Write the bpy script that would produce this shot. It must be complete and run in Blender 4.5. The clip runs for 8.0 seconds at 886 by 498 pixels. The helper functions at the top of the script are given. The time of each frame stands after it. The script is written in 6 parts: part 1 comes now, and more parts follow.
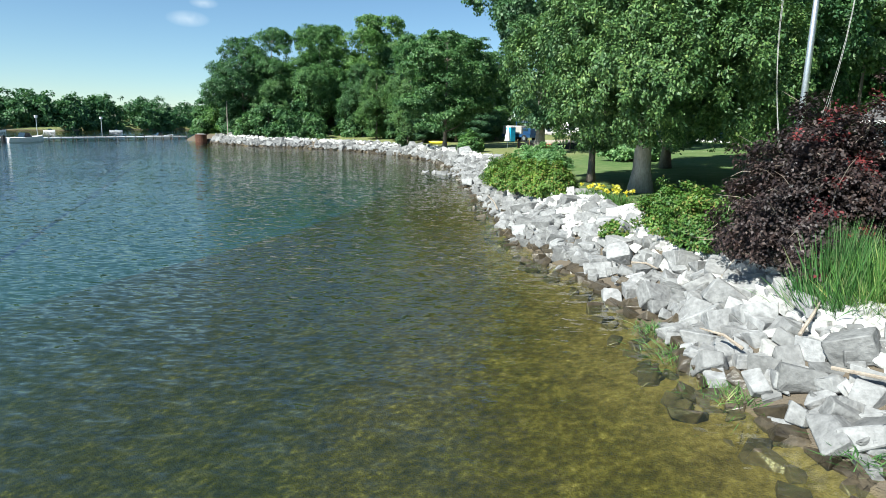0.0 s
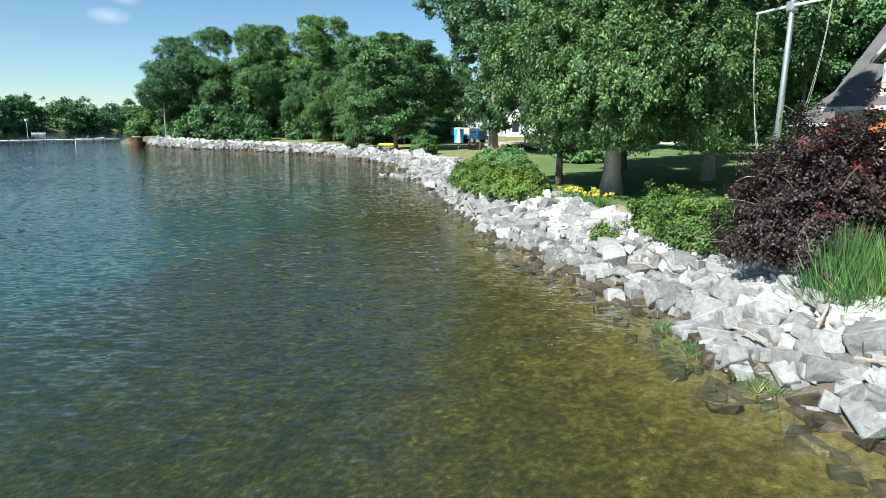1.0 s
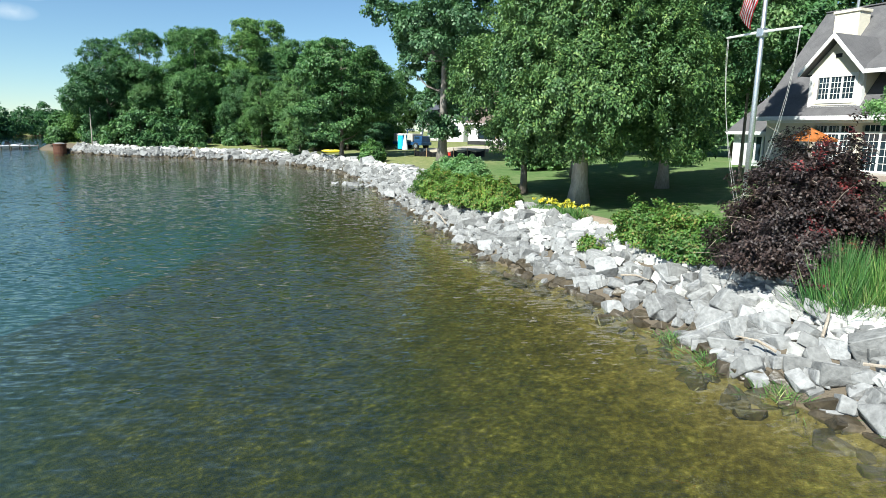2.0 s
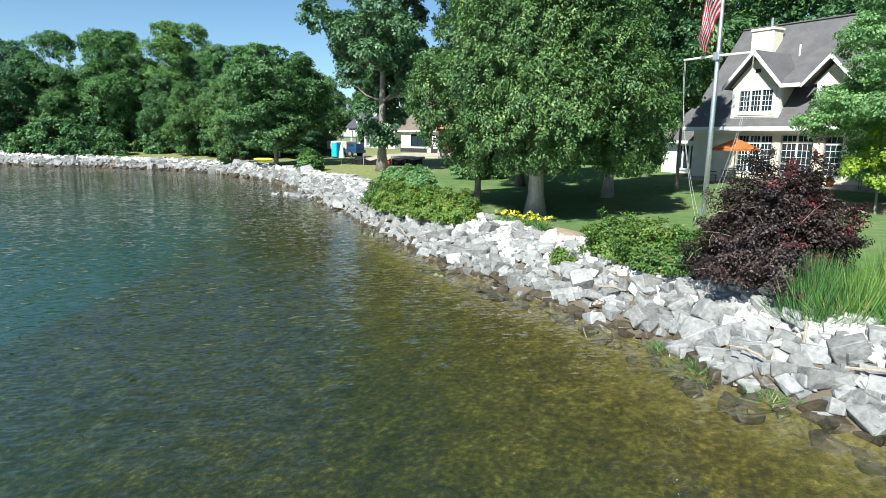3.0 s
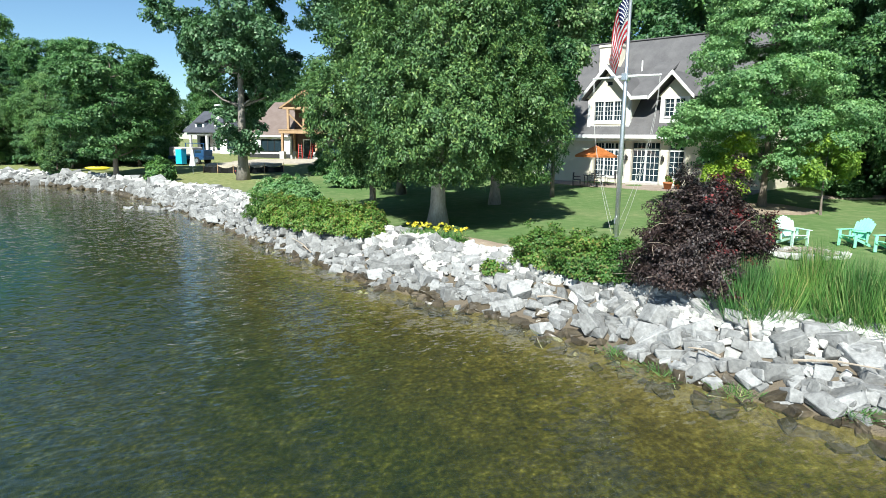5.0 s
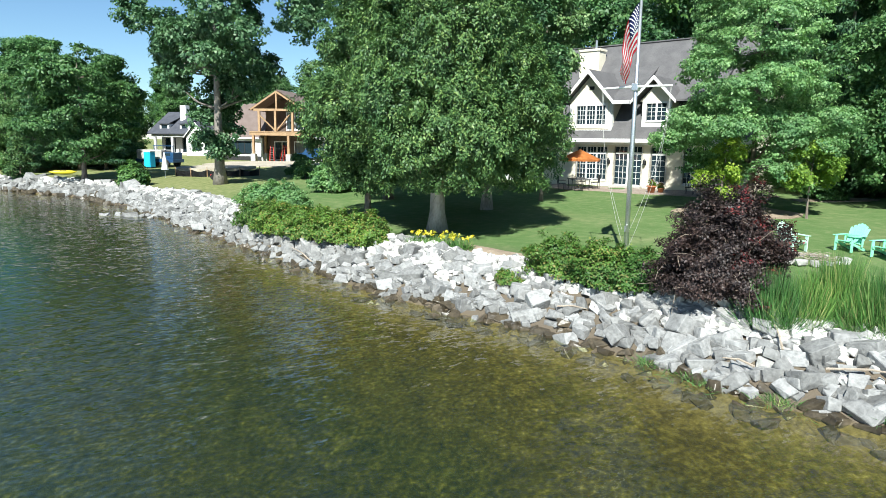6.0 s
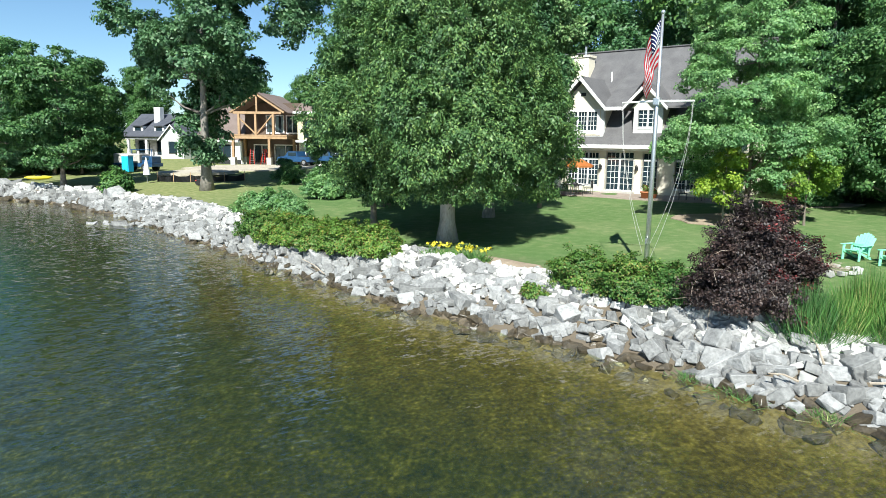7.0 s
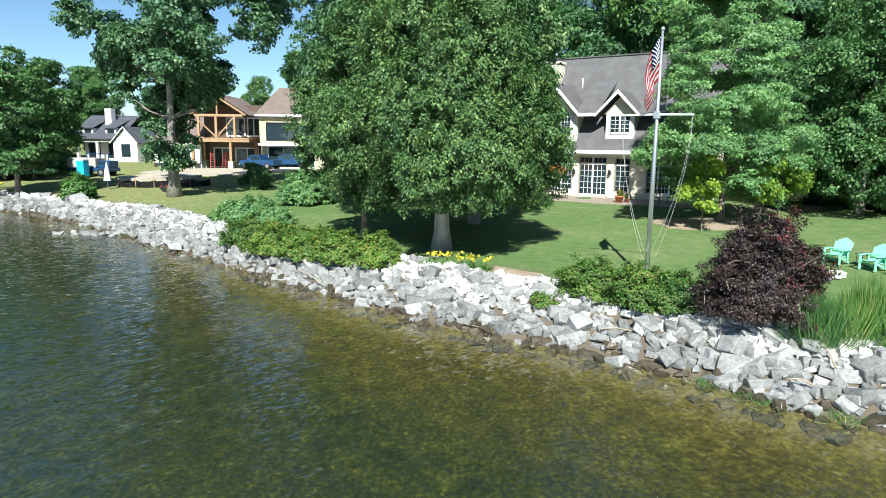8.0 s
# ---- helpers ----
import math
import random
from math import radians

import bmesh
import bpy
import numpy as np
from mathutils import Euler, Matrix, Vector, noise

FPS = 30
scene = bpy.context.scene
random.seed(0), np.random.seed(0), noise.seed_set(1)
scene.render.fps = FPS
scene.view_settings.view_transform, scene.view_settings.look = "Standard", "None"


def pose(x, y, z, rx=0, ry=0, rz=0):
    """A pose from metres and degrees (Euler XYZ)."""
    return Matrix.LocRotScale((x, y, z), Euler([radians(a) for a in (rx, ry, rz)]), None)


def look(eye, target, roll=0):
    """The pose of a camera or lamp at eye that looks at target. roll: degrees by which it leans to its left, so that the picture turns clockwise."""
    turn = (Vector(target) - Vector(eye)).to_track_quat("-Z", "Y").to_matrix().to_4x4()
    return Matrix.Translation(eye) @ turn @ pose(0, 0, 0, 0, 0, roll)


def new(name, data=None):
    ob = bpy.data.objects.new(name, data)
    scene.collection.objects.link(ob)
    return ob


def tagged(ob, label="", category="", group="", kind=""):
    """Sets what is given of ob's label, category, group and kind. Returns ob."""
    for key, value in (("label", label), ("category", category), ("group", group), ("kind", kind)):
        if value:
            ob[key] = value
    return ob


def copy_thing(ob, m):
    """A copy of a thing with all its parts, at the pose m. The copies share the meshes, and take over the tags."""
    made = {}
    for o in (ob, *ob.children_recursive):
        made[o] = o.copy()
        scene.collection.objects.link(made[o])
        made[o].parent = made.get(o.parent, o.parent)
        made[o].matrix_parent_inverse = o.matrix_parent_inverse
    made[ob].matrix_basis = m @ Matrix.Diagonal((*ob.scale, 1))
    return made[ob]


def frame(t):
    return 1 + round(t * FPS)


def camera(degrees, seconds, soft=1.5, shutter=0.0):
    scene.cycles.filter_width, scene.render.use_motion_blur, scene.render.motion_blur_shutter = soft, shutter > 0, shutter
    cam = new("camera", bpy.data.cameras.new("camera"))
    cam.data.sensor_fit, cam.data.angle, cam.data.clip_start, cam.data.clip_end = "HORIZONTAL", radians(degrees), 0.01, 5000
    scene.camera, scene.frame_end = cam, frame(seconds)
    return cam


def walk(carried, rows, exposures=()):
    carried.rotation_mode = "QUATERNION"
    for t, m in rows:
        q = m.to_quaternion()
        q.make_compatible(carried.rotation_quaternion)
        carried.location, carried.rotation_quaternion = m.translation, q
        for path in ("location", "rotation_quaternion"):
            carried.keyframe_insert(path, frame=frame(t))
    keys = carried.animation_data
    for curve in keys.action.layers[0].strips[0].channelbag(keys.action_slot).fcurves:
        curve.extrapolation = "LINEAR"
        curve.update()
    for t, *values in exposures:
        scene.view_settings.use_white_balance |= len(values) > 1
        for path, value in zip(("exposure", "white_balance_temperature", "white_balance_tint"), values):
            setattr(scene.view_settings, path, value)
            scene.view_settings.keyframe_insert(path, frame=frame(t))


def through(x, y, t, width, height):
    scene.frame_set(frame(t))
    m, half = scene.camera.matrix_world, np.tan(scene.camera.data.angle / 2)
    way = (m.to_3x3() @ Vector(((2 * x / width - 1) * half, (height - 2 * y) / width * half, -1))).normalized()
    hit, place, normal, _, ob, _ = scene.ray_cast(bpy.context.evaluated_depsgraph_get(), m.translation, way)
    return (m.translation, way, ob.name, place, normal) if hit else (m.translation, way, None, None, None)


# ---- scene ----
cam = camera(69.9, 8.0, 0.8)
METRES, EYE, TILT, LEAN, TURN = 13.5, 3.8, 0.0, 0.0, 35.5
ROWS = [
    (0.0, 0.0, 0.0, 0.0, 0.27, -11.08, -1.38),
    (0.5, -0.0608, -0.0058, 0.0002, -2.78, -10.99, -1.32),
    (1.0, -0.1229, -0.0107, 0.0084, -5.41, -10.87, -1.28),
    (1.5, -0.1897, -0.011, 0.0216, -8.4, -10.7, -1.25),
    (3.0, -0.3712, 0.0125, 0.0602, -18.52, -9.94, -1.12),
    (3.5, -0.4203, 0.0305, 0.0676, -22.26, -9.65, -1.1),
    (4.0, -0.4653, 0.0544, 0.0727, -26.15, -9.59, -1.03),
    (4.5, -0.5086, 0.0861, 0.0777, -29.68, -9.52, -0.98),
    (5.0, -0.5545, 0.1225, 0.0857, -33.13, -9.49, -0.95),
    (6.5, -0.697, 0.2413, 0.1224, -37.57, -9.48, -0.85),
    (7.0, -0.749, 0.2854, 0.1397, -39.21, -9.47, -0.83),
    (7.5, -0.8037, 0.3276, 0.1541, -41.34, -9.46, -0.8),
    (8.0, -0.8613, 0.3708, 0.1682, -43.58, -9.43, -0.76),
]
walk(cam, [(t, pose(0, 0, EYE, TILT, LEAN, TURN) @ pose(METRES * x, METRES * y, METRES * z, 90 + pitch, roll, yaw)) for t, x, y, z, yaw, pitch, roll in ROWS],
     [(0.0, 0.93, 6250, 4), (8.0, 0.98, 6250, 4)])


# ---------- world and light ----------
SUN = Vector((-0.155, -0.700, 0.697)).normalized()
world = bpy.data.worlds.new("sky")
scene.world = world
world.use_nodes = True
wn = world.node_tree
sky = wn.nodes.new("ShaderNodeTexSky")
sky.sky_type = "NISHITA"
sky.sun_disc = False
sky.sun_elevation = math.asin(SUN.z)
sky.sun_rotation = math.atan2(SUN.x, SUN.y)
sky.altitude = 400
sky.air_density = 0.95
sky.dust_density = 0.0
sky.ozone_density = 2.0
air = wn.nodes.new("ShaderNodeMix")
air.data_type, air.blend_type = "RGBA", "MULTIPLY"
air.inputs[0].default_value = 1.0
air.inputs[7].default_value = (0.84, 0.96, 1.04, 1)
wn.links.new(sky.outputs[0], air.inputs[6])
# two small wisps of cloud low over the lake
where = wn.nodes.new("ShaderNodeTexCoord")
puff = wn.nodes.new("ShaderNodeTexNoise")
puff.inputs["Scale"].default_value = 42.0
puff.inputs["Detail"].default_value = 5.0
wn.links.new(where.outputs["Generated"], puff.inputs["Vector"])
cover = None
for way, size in (((-0.830, 0.541, 0.136), 0.03), ((-0.815, 0.557, 0.158), 0.02)):
    off = wn.nodes.new("ShaderNodeVectorMath")
    off.operation = "SUBTRACT"
    wn.links.new(where.outputs["Generated"], off.inputs[0])
    off.inputs[1].default_value = way
    flat = wn.nodes.new("ShaderNodeVectorMath")
    flat.operation = "MULTIPLY"
    wn.links.new(off.outputs[0], flat.inputs[0])
    flat.inputs[1].default_value = (1, 1, 2.6)
    far = wn.nodes.new("ShaderNodeVectorMath")
    far.operation = "LENGTH"
    wn.links.new(flat.outputs[0], far.inputs[0])
    fade = wn.nodes.new("ShaderNodeMapRange")
    fade.inputs["From Min"].default_value, fade.inputs["From Max"].default_value = size, 0.0
    wn.links.new(far.outputs["Value"], fade.inputs[0])
    veil = wn.nodes.new("ShaderNodeMath")
    veil.operation = "MULTIPLY"
    wn.links.new(fade.outputs[0], veil.inputs[0])
    wn.links.new(puff.outputs["Fac"], veil.inputs[1])
    if cover is None:
        cover = veil
    else:
        both_wisps = wn.nodes.new("ShaderNodeMath")
        both_wisps.operation = "ADD"
        wn.links.new(cover.outputs[0], both_wisps.inputs[0])
        wn.links.new(veil.outputs[0], both_wisps.inputs[1])
        cover = both_wisps
cloud = wn.nodes.new("ShaderNodeMix")
cloud.data_type = "RGBA"
cloud.inputs[7].default_value = (8.0, 8.6, 9.2, 1)
wn.links.new(cover.outputs[0], cloud.inputs[0])
wn.links.new(air.outputs[2], cloud.inputs[6])
wn.links.new(cloud.outputs[2], wn.nodes["Background"].inputs[0])
wn.nodes["Background"].inputs[1].default_value = 0.066
sun_data = bpy.data.lights.new("sun", "SUN")
sun_data.energy = 5.0
sun_data.angle = radians(0.55)
sun_data.color = (1.0, 0.965, 0.91)
sun = new("sun", sun_data)
sun.matrix_world = look(tuple(SUN * 60), (0, 0, 0))


# ---------- material kit ----------
def mat_base(name):
    m = bpy.data.materials.new(name)
    m.use_nodes = True
    nt = m.node_tree
    return m, nt, nt.nodes["Principled BSDF"]


def node(nt, kind, **values):
    n = nt.nodes.new(kind)
    for k, v in values.items():
        n.inputs[k.replace("_", " ")].default_value = v
    return n


def ramp(nt, src, stops):
    r = nt.nodes.new("ShaderNodeValToRGB")
    e = r.color_ramp.elements
    while len(e) < len(stops):
        e.new(0.5)
    for el, (p, c) in zip(e, stops):
        el.position, el.color = p, (*c, 1)
    nt.links.new(src, r.inputs[0])
    return r.outputs[0]


def mixc(nt, fac, a, b, mode="MIX"):
    m = nt.nodes.new("ShaderNodeMix")
    m.data_type, m.blend_type = "RGBA", mode
    for sock, v in ((m.inputs[0], fac), (m.inputs[6], a), (m.inputs[7], b)):
        if isinstance(v, bpy.types.NodeSocket):
            nt.links.new(v, sock)
        elif isinstance(v, tuple):
            sock.default_value = (*v, 1)
        else:
            sock.default_value = v
    return m.outputs[2]


def coords(nt, stretch=(1, 1, 1), world_space=True):
    g = nt.nodes.new("ShaderNodeNewGeometry") if world_space else nt.nodes.new("ShaderNodeTexCoord")
    mp = nt.nodes.new("ShaderNodeMapping")
    mp.inputs["Scale"].default_value = stretch
    nt.links.new(g.outputs["Position" if world_space else "Object"], mp.inputs[0])
    return mp.outputs[0]


def noise_at(nt, co, scale, detail=4.0, rough=0.55):
    n = node(nt, "ShaderNodeTexNoise", Scale=scale, Detail=detail, Roughness=rough)
    nt.links.new(co, n.inputs["Vector"])
    return n.outputs["Fac"]


def bump(nt, height, strength, distance, bsdf):
    b = node(nt, "ShaderNodeBump", Strength=strength, Distance=distance)
    nt.links.new(height, b.inputs["Height"])
    nt.links.new(b.outputs[0], bsdf.inputs["Normal"])


def surface(name, dark, light, scale=3.0, rough=0.7, metal=0.0, fine=40.0, relief=0.2, depth=0.01, stretch=(1, 1, 1), vary=0.0, spec=0.4):
    """A surface with two scales of mottling and a fine relief; vary shifts the tone from piece to piece."""
    m, nt, b = mat_base(name)
    co = coords(nt, stretch)
    big, small = noise_at(nt, co, scale, 5), noise_at(nt, co, fine, 3)
    col = ramp(nt, big, [(0.3, dark), (0.7, light)])
    col = mixc(nt, 0.35, col, ramp(nt, small, [(0.3, tuple(c * 0.55 for c in dark)), (0.7, tuple(min(1, c * 1.15) for c in light))]))
    if vary:
        info = nt.nodes.new("ShaderNodeObjectInfo")
        isl = nt.nodes.new("ShaderNodeNewGeometry")
        add = nt.nodes.new("ShaderNodeMath")
        add.operation = "ADD"
        nt.links.new(info.outputs["Random"], add.inputs[0])
        nt.links.new(isl.outputs["Random Per Island"], add.inputs[1])
        fr = nt.nodes.new("ShaderNodeMath")
        fr.operation = "FRACT"
        nt.links.new(add.outputs[0], fr.inputs[0])
        lo, hi = 1 - vary, 1 + vary * 0.6
        col = mixc(nt, 1.0, col, ramp(nt, fr.outputs[0], [(0, (lo, lo, lo * 0.98)), (1, (hi, hi, hi))]), "MULTIPLY")
    nt.links.new(col, b.inputs["Base Color"])
    b.inputs["Roughness"].default_value = rough
    b.inputs["Metallic"].default_value = metal
    b.inputs["Specular IOR Level"].default_value = spec
    if relief:
        bump(nt, small, relief, depth, b)
    return m


def leaf_material(name, dark, light, tip=None, through=0.35):
    """Leaves: tone by leaf and by bough, some light passing through."""
    m, nt, b = mat_base(name)
    g = nt.nodes.new("ShaderNodeNewGeometry")
    co = coords(nt)
    col = ramp(nt, g.outputs["Random Per Island"], [(0, dark), (0.75, light), (1, tip or light)])
    big = noise_at(nt, co, 0.9, 3)
    col = mixc(nt, 1.0, col, ramp(nt, big, [(0.3, (0.62, 0.72, 0.68)), (0.7, (1.32, 1.22, 1.0))]), "MULTIPLY")
    info = nt.nodes.new("ShaderNodeObjectInfo")
    col = mixc(nt, 1.0, col, ramp(nt, info.outputs["Random"], [(0, (0.66, 0.78, 0.86)), (1, (1.2, 1.12, 0.95))]), "MULTIPLY")
    nt.links.new(col, b.inputs["Base Color"])
    b.inputs["Roughness"].default_value = 0.52
    b.inputs["Specular IOR Level"].default_value = 0.4
    tr = nt.nodes.new("ShaderNodeBsdfTranslucent")
    bright = mixc(nt, 1.0, col, (1.05, 1.2, 0.75), "MULTIPLY")
    nt.links.new(bright, tr.inputs[0])
    mx = nt.nodes.new("ShaderNodeMixShader")
    mx.inputs[0].default_value = through
    nt.links.new(b.outputs[0], mx.inputs[1])
    nt.links.new(tr.outputs[0], mx.inputs[2])
    nt.links.new(mx.outputs[0], nt.nodes["Material Output"].inputs[0])
    return m


# ---------- mesh kit ----------
def put(name, me, mat, parent=None, label=""):
    ob = new(name, me)
    if mat is not None and not me.materials:
        me.materials.append(mat)
    if parent is not None:
        ob.parent = parent
    if label:
        ob["label"] = label
    return ob


def part(name, bm, mat, parent=None, label="", smooth=False):
    me = bpy.data.meshes.new(name)
    bm.normal_update()
    if smooth:
        for f in bm.faces:
            f.smooth = True
    bm.to_mesh(me)
    bm.free()
    return put(name, me, mat, parent, label)


def thing(name, m, label, category, group="", kind=""):
    e = new(name)
    e.empty_display_size = 0.2
    e.matrix_basis = m
    return tagged(e, label, category, group, kind)


def box(bm, x0, y0, z0, x1, y1, z1, bevel=0.0, m=None):
    r = bmesh.ops.create_cube(bm, size=1)
    t = Matrix.LocRotScale(((x0 + x1) / 2, (y0 + y1) / 2, (z0 + z1) / 2), None, (abs(x1 - x0), abs(y1 - y0), abs(z1 - z0)))
    bmesh.ops.transform(bm, matrix=t if m is None else m @ t, verts=r["verts"])
    if bevel:
        ed = list({e for v in r["verts"] for e in v.link_edges})
        bmesh.ops.bevel(bm, geom=ed, offset=bevel, segments=2, profile=0.6, affect="EDGES")
    return bm


def boxes(*rows, bevel=0.0):
    bm = bmesh.new()
    for r in rows:
        box(bm, *r, bevel=bevel)
    return bm


def prism(bm, outline, depth, m):
    """A flat outline in local x and z, given thickness along local y."""
    a = [bm.verts.new(m @ Vector((x, 0, z))) for x, z in outline]
    b = [bm.verts.new(m @ Vector((x, depth, z))) for x, z in outline]
    bm.faces.new(a)
    bm.faces.new(b[::-1])
    for i in range(len(a)):
        j = (i + 1) % len(a)
        bm.faces.new((a[j], a[i], b[i], b[j]))
    bmesh.ops.recalc_face_normals(bm, faces=bm.faces[:])
    return bm


def tube(bm, pts, radii, sides=8):
    """A tapering round limb along points."""
    pts = [Vector(p) for p in pts]
    rings = []
    for i, p in enumerate(pts):
        d = (pts[min(i + 1, len(pts) - 1)] - pts[max(i - 1, 0)]).normalized()
        a = d.orthogonal().normalized()
        b = d.cross(a)
        r = radii[i] if isinstance(radii, (list, tuple)) else radii
        rings.append([bm.verts.new(p + (a * math.cos(k * math.tau / sides) + b * math.sin(k * math.tau / sides)) * r) for k in range(sides)])
    for r0, r1 in zip(rings, rings[1:]):
        off = min(range(sides), key=lambda o: sum((r0[k].co - r1[(k + o) % sides].co).length for k in range(sides)))
        for k in range(sides):
            bm.faces.new((r0[k], r0[(k + 1) % sides], r1[(k + 1 + off) % sides], r1[(k + off) % sides]))
    for r in (rings[0], rings[-1]):
        try:
            bm.faces.new(r)
        except ValueError:
            pass
    bmesh.ops.recalc_face_normals(bm, faces=bm.faces[:])
    return bm


def quads_mesh(name, v, mat):
    """A mesh of loose four-cornered leaves from an array (n, 4, 3)."""
    n = len(v)
    me = bpy.data.meshes.new(name)
    me.vertices.add(n * 4)
    me.vertices.foreach_set("co", np.ascontiguousarray(v, dtype=np.float32).ravel())
    me.loops.add(n * 4)
    me.loops.foreach_set("vertex_index", np.arange(n * 4, dtype=np.int32))
    me.polygons.add(n)
    me.polygons.foreach_set("loop_start", np.arange(0, n * 4, 4, dtype=np.int32))
    me.update(calc_edges=True)
    me.materials.append(mat)
    return me


def unit(v):
    return v / (np.linalg.norm(v, axis=-1, keepdims=True) + 1e-9)


def leaves(rng, centres, radius, per, length, width, out=None, droop=0.3, flat=0.75, face=0.9):
    """Leaf quads scattered in small clumps round the centres; out gives each clump the way its leaves face."""
    c = np.repeat(centres, per, axis=0)
    r = np.repeat(np.broadcast_to(radius, (len(centres),)), per)
    n = len(c)
    d = unit(rng.normal(size=(n, 3))) * (rng.random((n, 1)) ** 0.45)
    d[:, 2] *= flat
    p = c + d * r[:, None]
    facing = rng.normal(size=(n, 3)) * 0.55 + np.array([0, 0, 0.45])
    if out is not None:
        facing = facing + np.repeat(out, per, axis=0) * face
    facing = unit(facing)
    along = rng.normal(size=(n, 3)) * 0.8
    if out is not None:
        along = along + np.repeat(out, per, axis=0) * 0.35
    along[:, 2] -= droop * 2.0
    along = unit(along - facing * (along * facing).sum(1, keepdims=True))
    side = np.cross(along, facing)
    s = (0.65 + 0.7 * rng.random((n, 1)))
    ln, wd = length * s, width * s
    tip = p + along * ln - facing * ln * 0.1
    mid = p + along * ln * 0.45 + facing * ln * 0.1
    return np.stack([p, mid + side * wd * 0.5, tip, mid - side * wd * 0.5], axis=1)


# ---------- materials ----------
M_BARK = surface("bark", (0.10, 0.08, 0.06), (0.26, 0.22, 0.18), 2.5, 0.9, fine=22, relief=0.9, depth=0.04, stretch=(1, 1, 0.25))
M_BARK_PALE = surface("pale_bark", (0.22, 0.19, 0.16), (0.45, 0.41, 0.36), 2.5, 0.9, fine=18, relief=0.9, depth=0.04, stretch=(1, 1, 0.3))
M_BARK_GREY = surface("grey_bark", (0.12, 0.105, 0.09), (0.30, 0.27, 0.235), 2.5, 0.9, fine=18, relief=0.9, depth=0.05, stretch=(1, 1, 0.3))
M_STONE = surface("grey_limestone", (0.15, 0.15, 0.147), (0.35, 0.348, 0.337), 2.6, 0.85, fine=11, relief=0.7, depth=0.04, vary=0.38)
M_STONE_WHITE = surface("white_limestone", (0.37, 0.36, 0.34), (0.61, 0.60, 0.57), 3.0, 0.85, fine=12, relief=0.6, depth=0.035, vary=0.2)
M_STONE_WET = surface("wet_stone", (0.022, 0.018, 0.012), (0.125, 0.10, 0.066), 2.4, 0.35, fine=12, relief=0.5, depth=0.03, vary=0.35)
M_CEDAR = leaf_material("cedar_leaf", (0.04, 0.10, 0.04), (0.092, 0.185, 0.068), (0.18, 0.275, 0.10), 0.13)
M_POPLAR = leaf_material("poplar_leaf", (0.055, 0.125, 0.06), (0.12, 0.225, 0.105), (0.24, 0.34, 0.21), 0.22)
M_BROAD = leaf_material("broad_leaf", (0.05, 0.13, 0.045), (0.11, 0.235, 0.075), (0.18, 0.30, 0.11), 0.24)
M_WOOD = leaf_material("wood_leaf", (0.045, 0.12, 0.045), (0.10, 0.21, 0.08), (0.17, 0.28, 0.12), 0.25)
M_PINE = leaf_material("pine_needle", (0.035, 0.10, 0.05), (0.075, 0.17, 0.075), (0.12, 0.22, 0.09), 0.18)
M_LIME = leaf_material("lime_leaf", (0.17, 0.28, 0.04), (0.29, 0.40, 0.06), (0.42, 0.50, 0.08), 0.35)
M_MAPLE = leaf_material("maple_leaf", (0.11, 0.235, 0.11), (0.22, 0.39, 0.19), (0.33, 0.48, 0.28), 0.36)
M_HEDGE = leaf_material("hedge_leaf", (0.06, 0.145, 0.03), (0.14, 0.255, 0.055), (0.28, 0.22, 0.09), 0.25)
M_PURPLE = leaf_material("purple_leaf", (0.024, 0.015, 0.016), (0.058, 0.032, 0.032), (0.14, 0.09, 0.08), 0.12)
M_RED = leaf_material("red_leaf", (0.08, 0.014, 0.018), (0.21, 0.03, 0.034), (0.28, 0.05, 0.05), 0.2)
M_BLADE = leaf_material("grass_blade", (0.06, 0.165, 0.045), (0.14, 0.29, 0.085), (0.36, 0.37, 0.2), 0.28)
M_YELLOW = leaf_material("yellow_petal", (0.55, 0.50, 0.05), (0.72, 0.66, 0.10), (0.8, 0.75, 0.2), 0.3)

# ---------- the shore ----------
SHORE = [(60, -44), (20, -10.5), (8, 1.2), (2.2, 6.2), (-1.0, 8.8), (-2.2, 9.9), (-3.85, 12.2), (-5.4, 14.2), (-7.8, 16.2), (-10.3, 18.3), (-12.8, 21.7),
         (-16.1, 26.0), (-21.0, 32.2), (-26.5, 39.2), (-32, 46), (-40, 53.8), (-50.5, 60.3), (-60, 63), (-69.5, 63.5), (-78, 60.8), (-86, 61.5),
         (-95, 64.2), (-104, 66), (-113, 72), (-128, 96), (-160, 150), (-230, 300), (-420, 700)]
FAR = [(-330, -600), (-250, -160), (-215, -20), (-186, 40), (-176, 78), (-192, 108), (-206, 150), (-260, 300), (-440, 720)]


def shore_distance(px, py, line, closed_side=1.0):
    """Signed distance to a shore line: positive on land."""
    best = np.full(px.shape, 1e9)
    sign = np.ones(px.shape)
    for (ax, ay), (bx, by) in zip(line, line[1:]):
        dx, dy = bx - ax, by - ay
        L2 = dx * dx + dy * dy
        t = np.clip(((px - ax) * dx + (py - ay) * dy) / L2, 0, 1)
        d = np.hypot(px - ax - t * dx, py - ay - t * dy)
        s = np.sign((py - ay) * dx - (px - ax) * dy)
        near = d < best
        best = np.where(near, d, best)
        sign = np.where(near, s, sign)
    return best * sign * closed_side


def smooth01(t):
    t = np.clip(t, 0, 1)
    return t * t * (3 - 2 * t)


def ripple(x, y):
    return np.sin(x * 0.9 + 1.3 * np.sin(y * 0.37)) * np.cos(y * 0.8 + np.sin(x * 0.45)) * 0.5 + 0.5 * np.sin(x * 0.31 - y * 0.27)


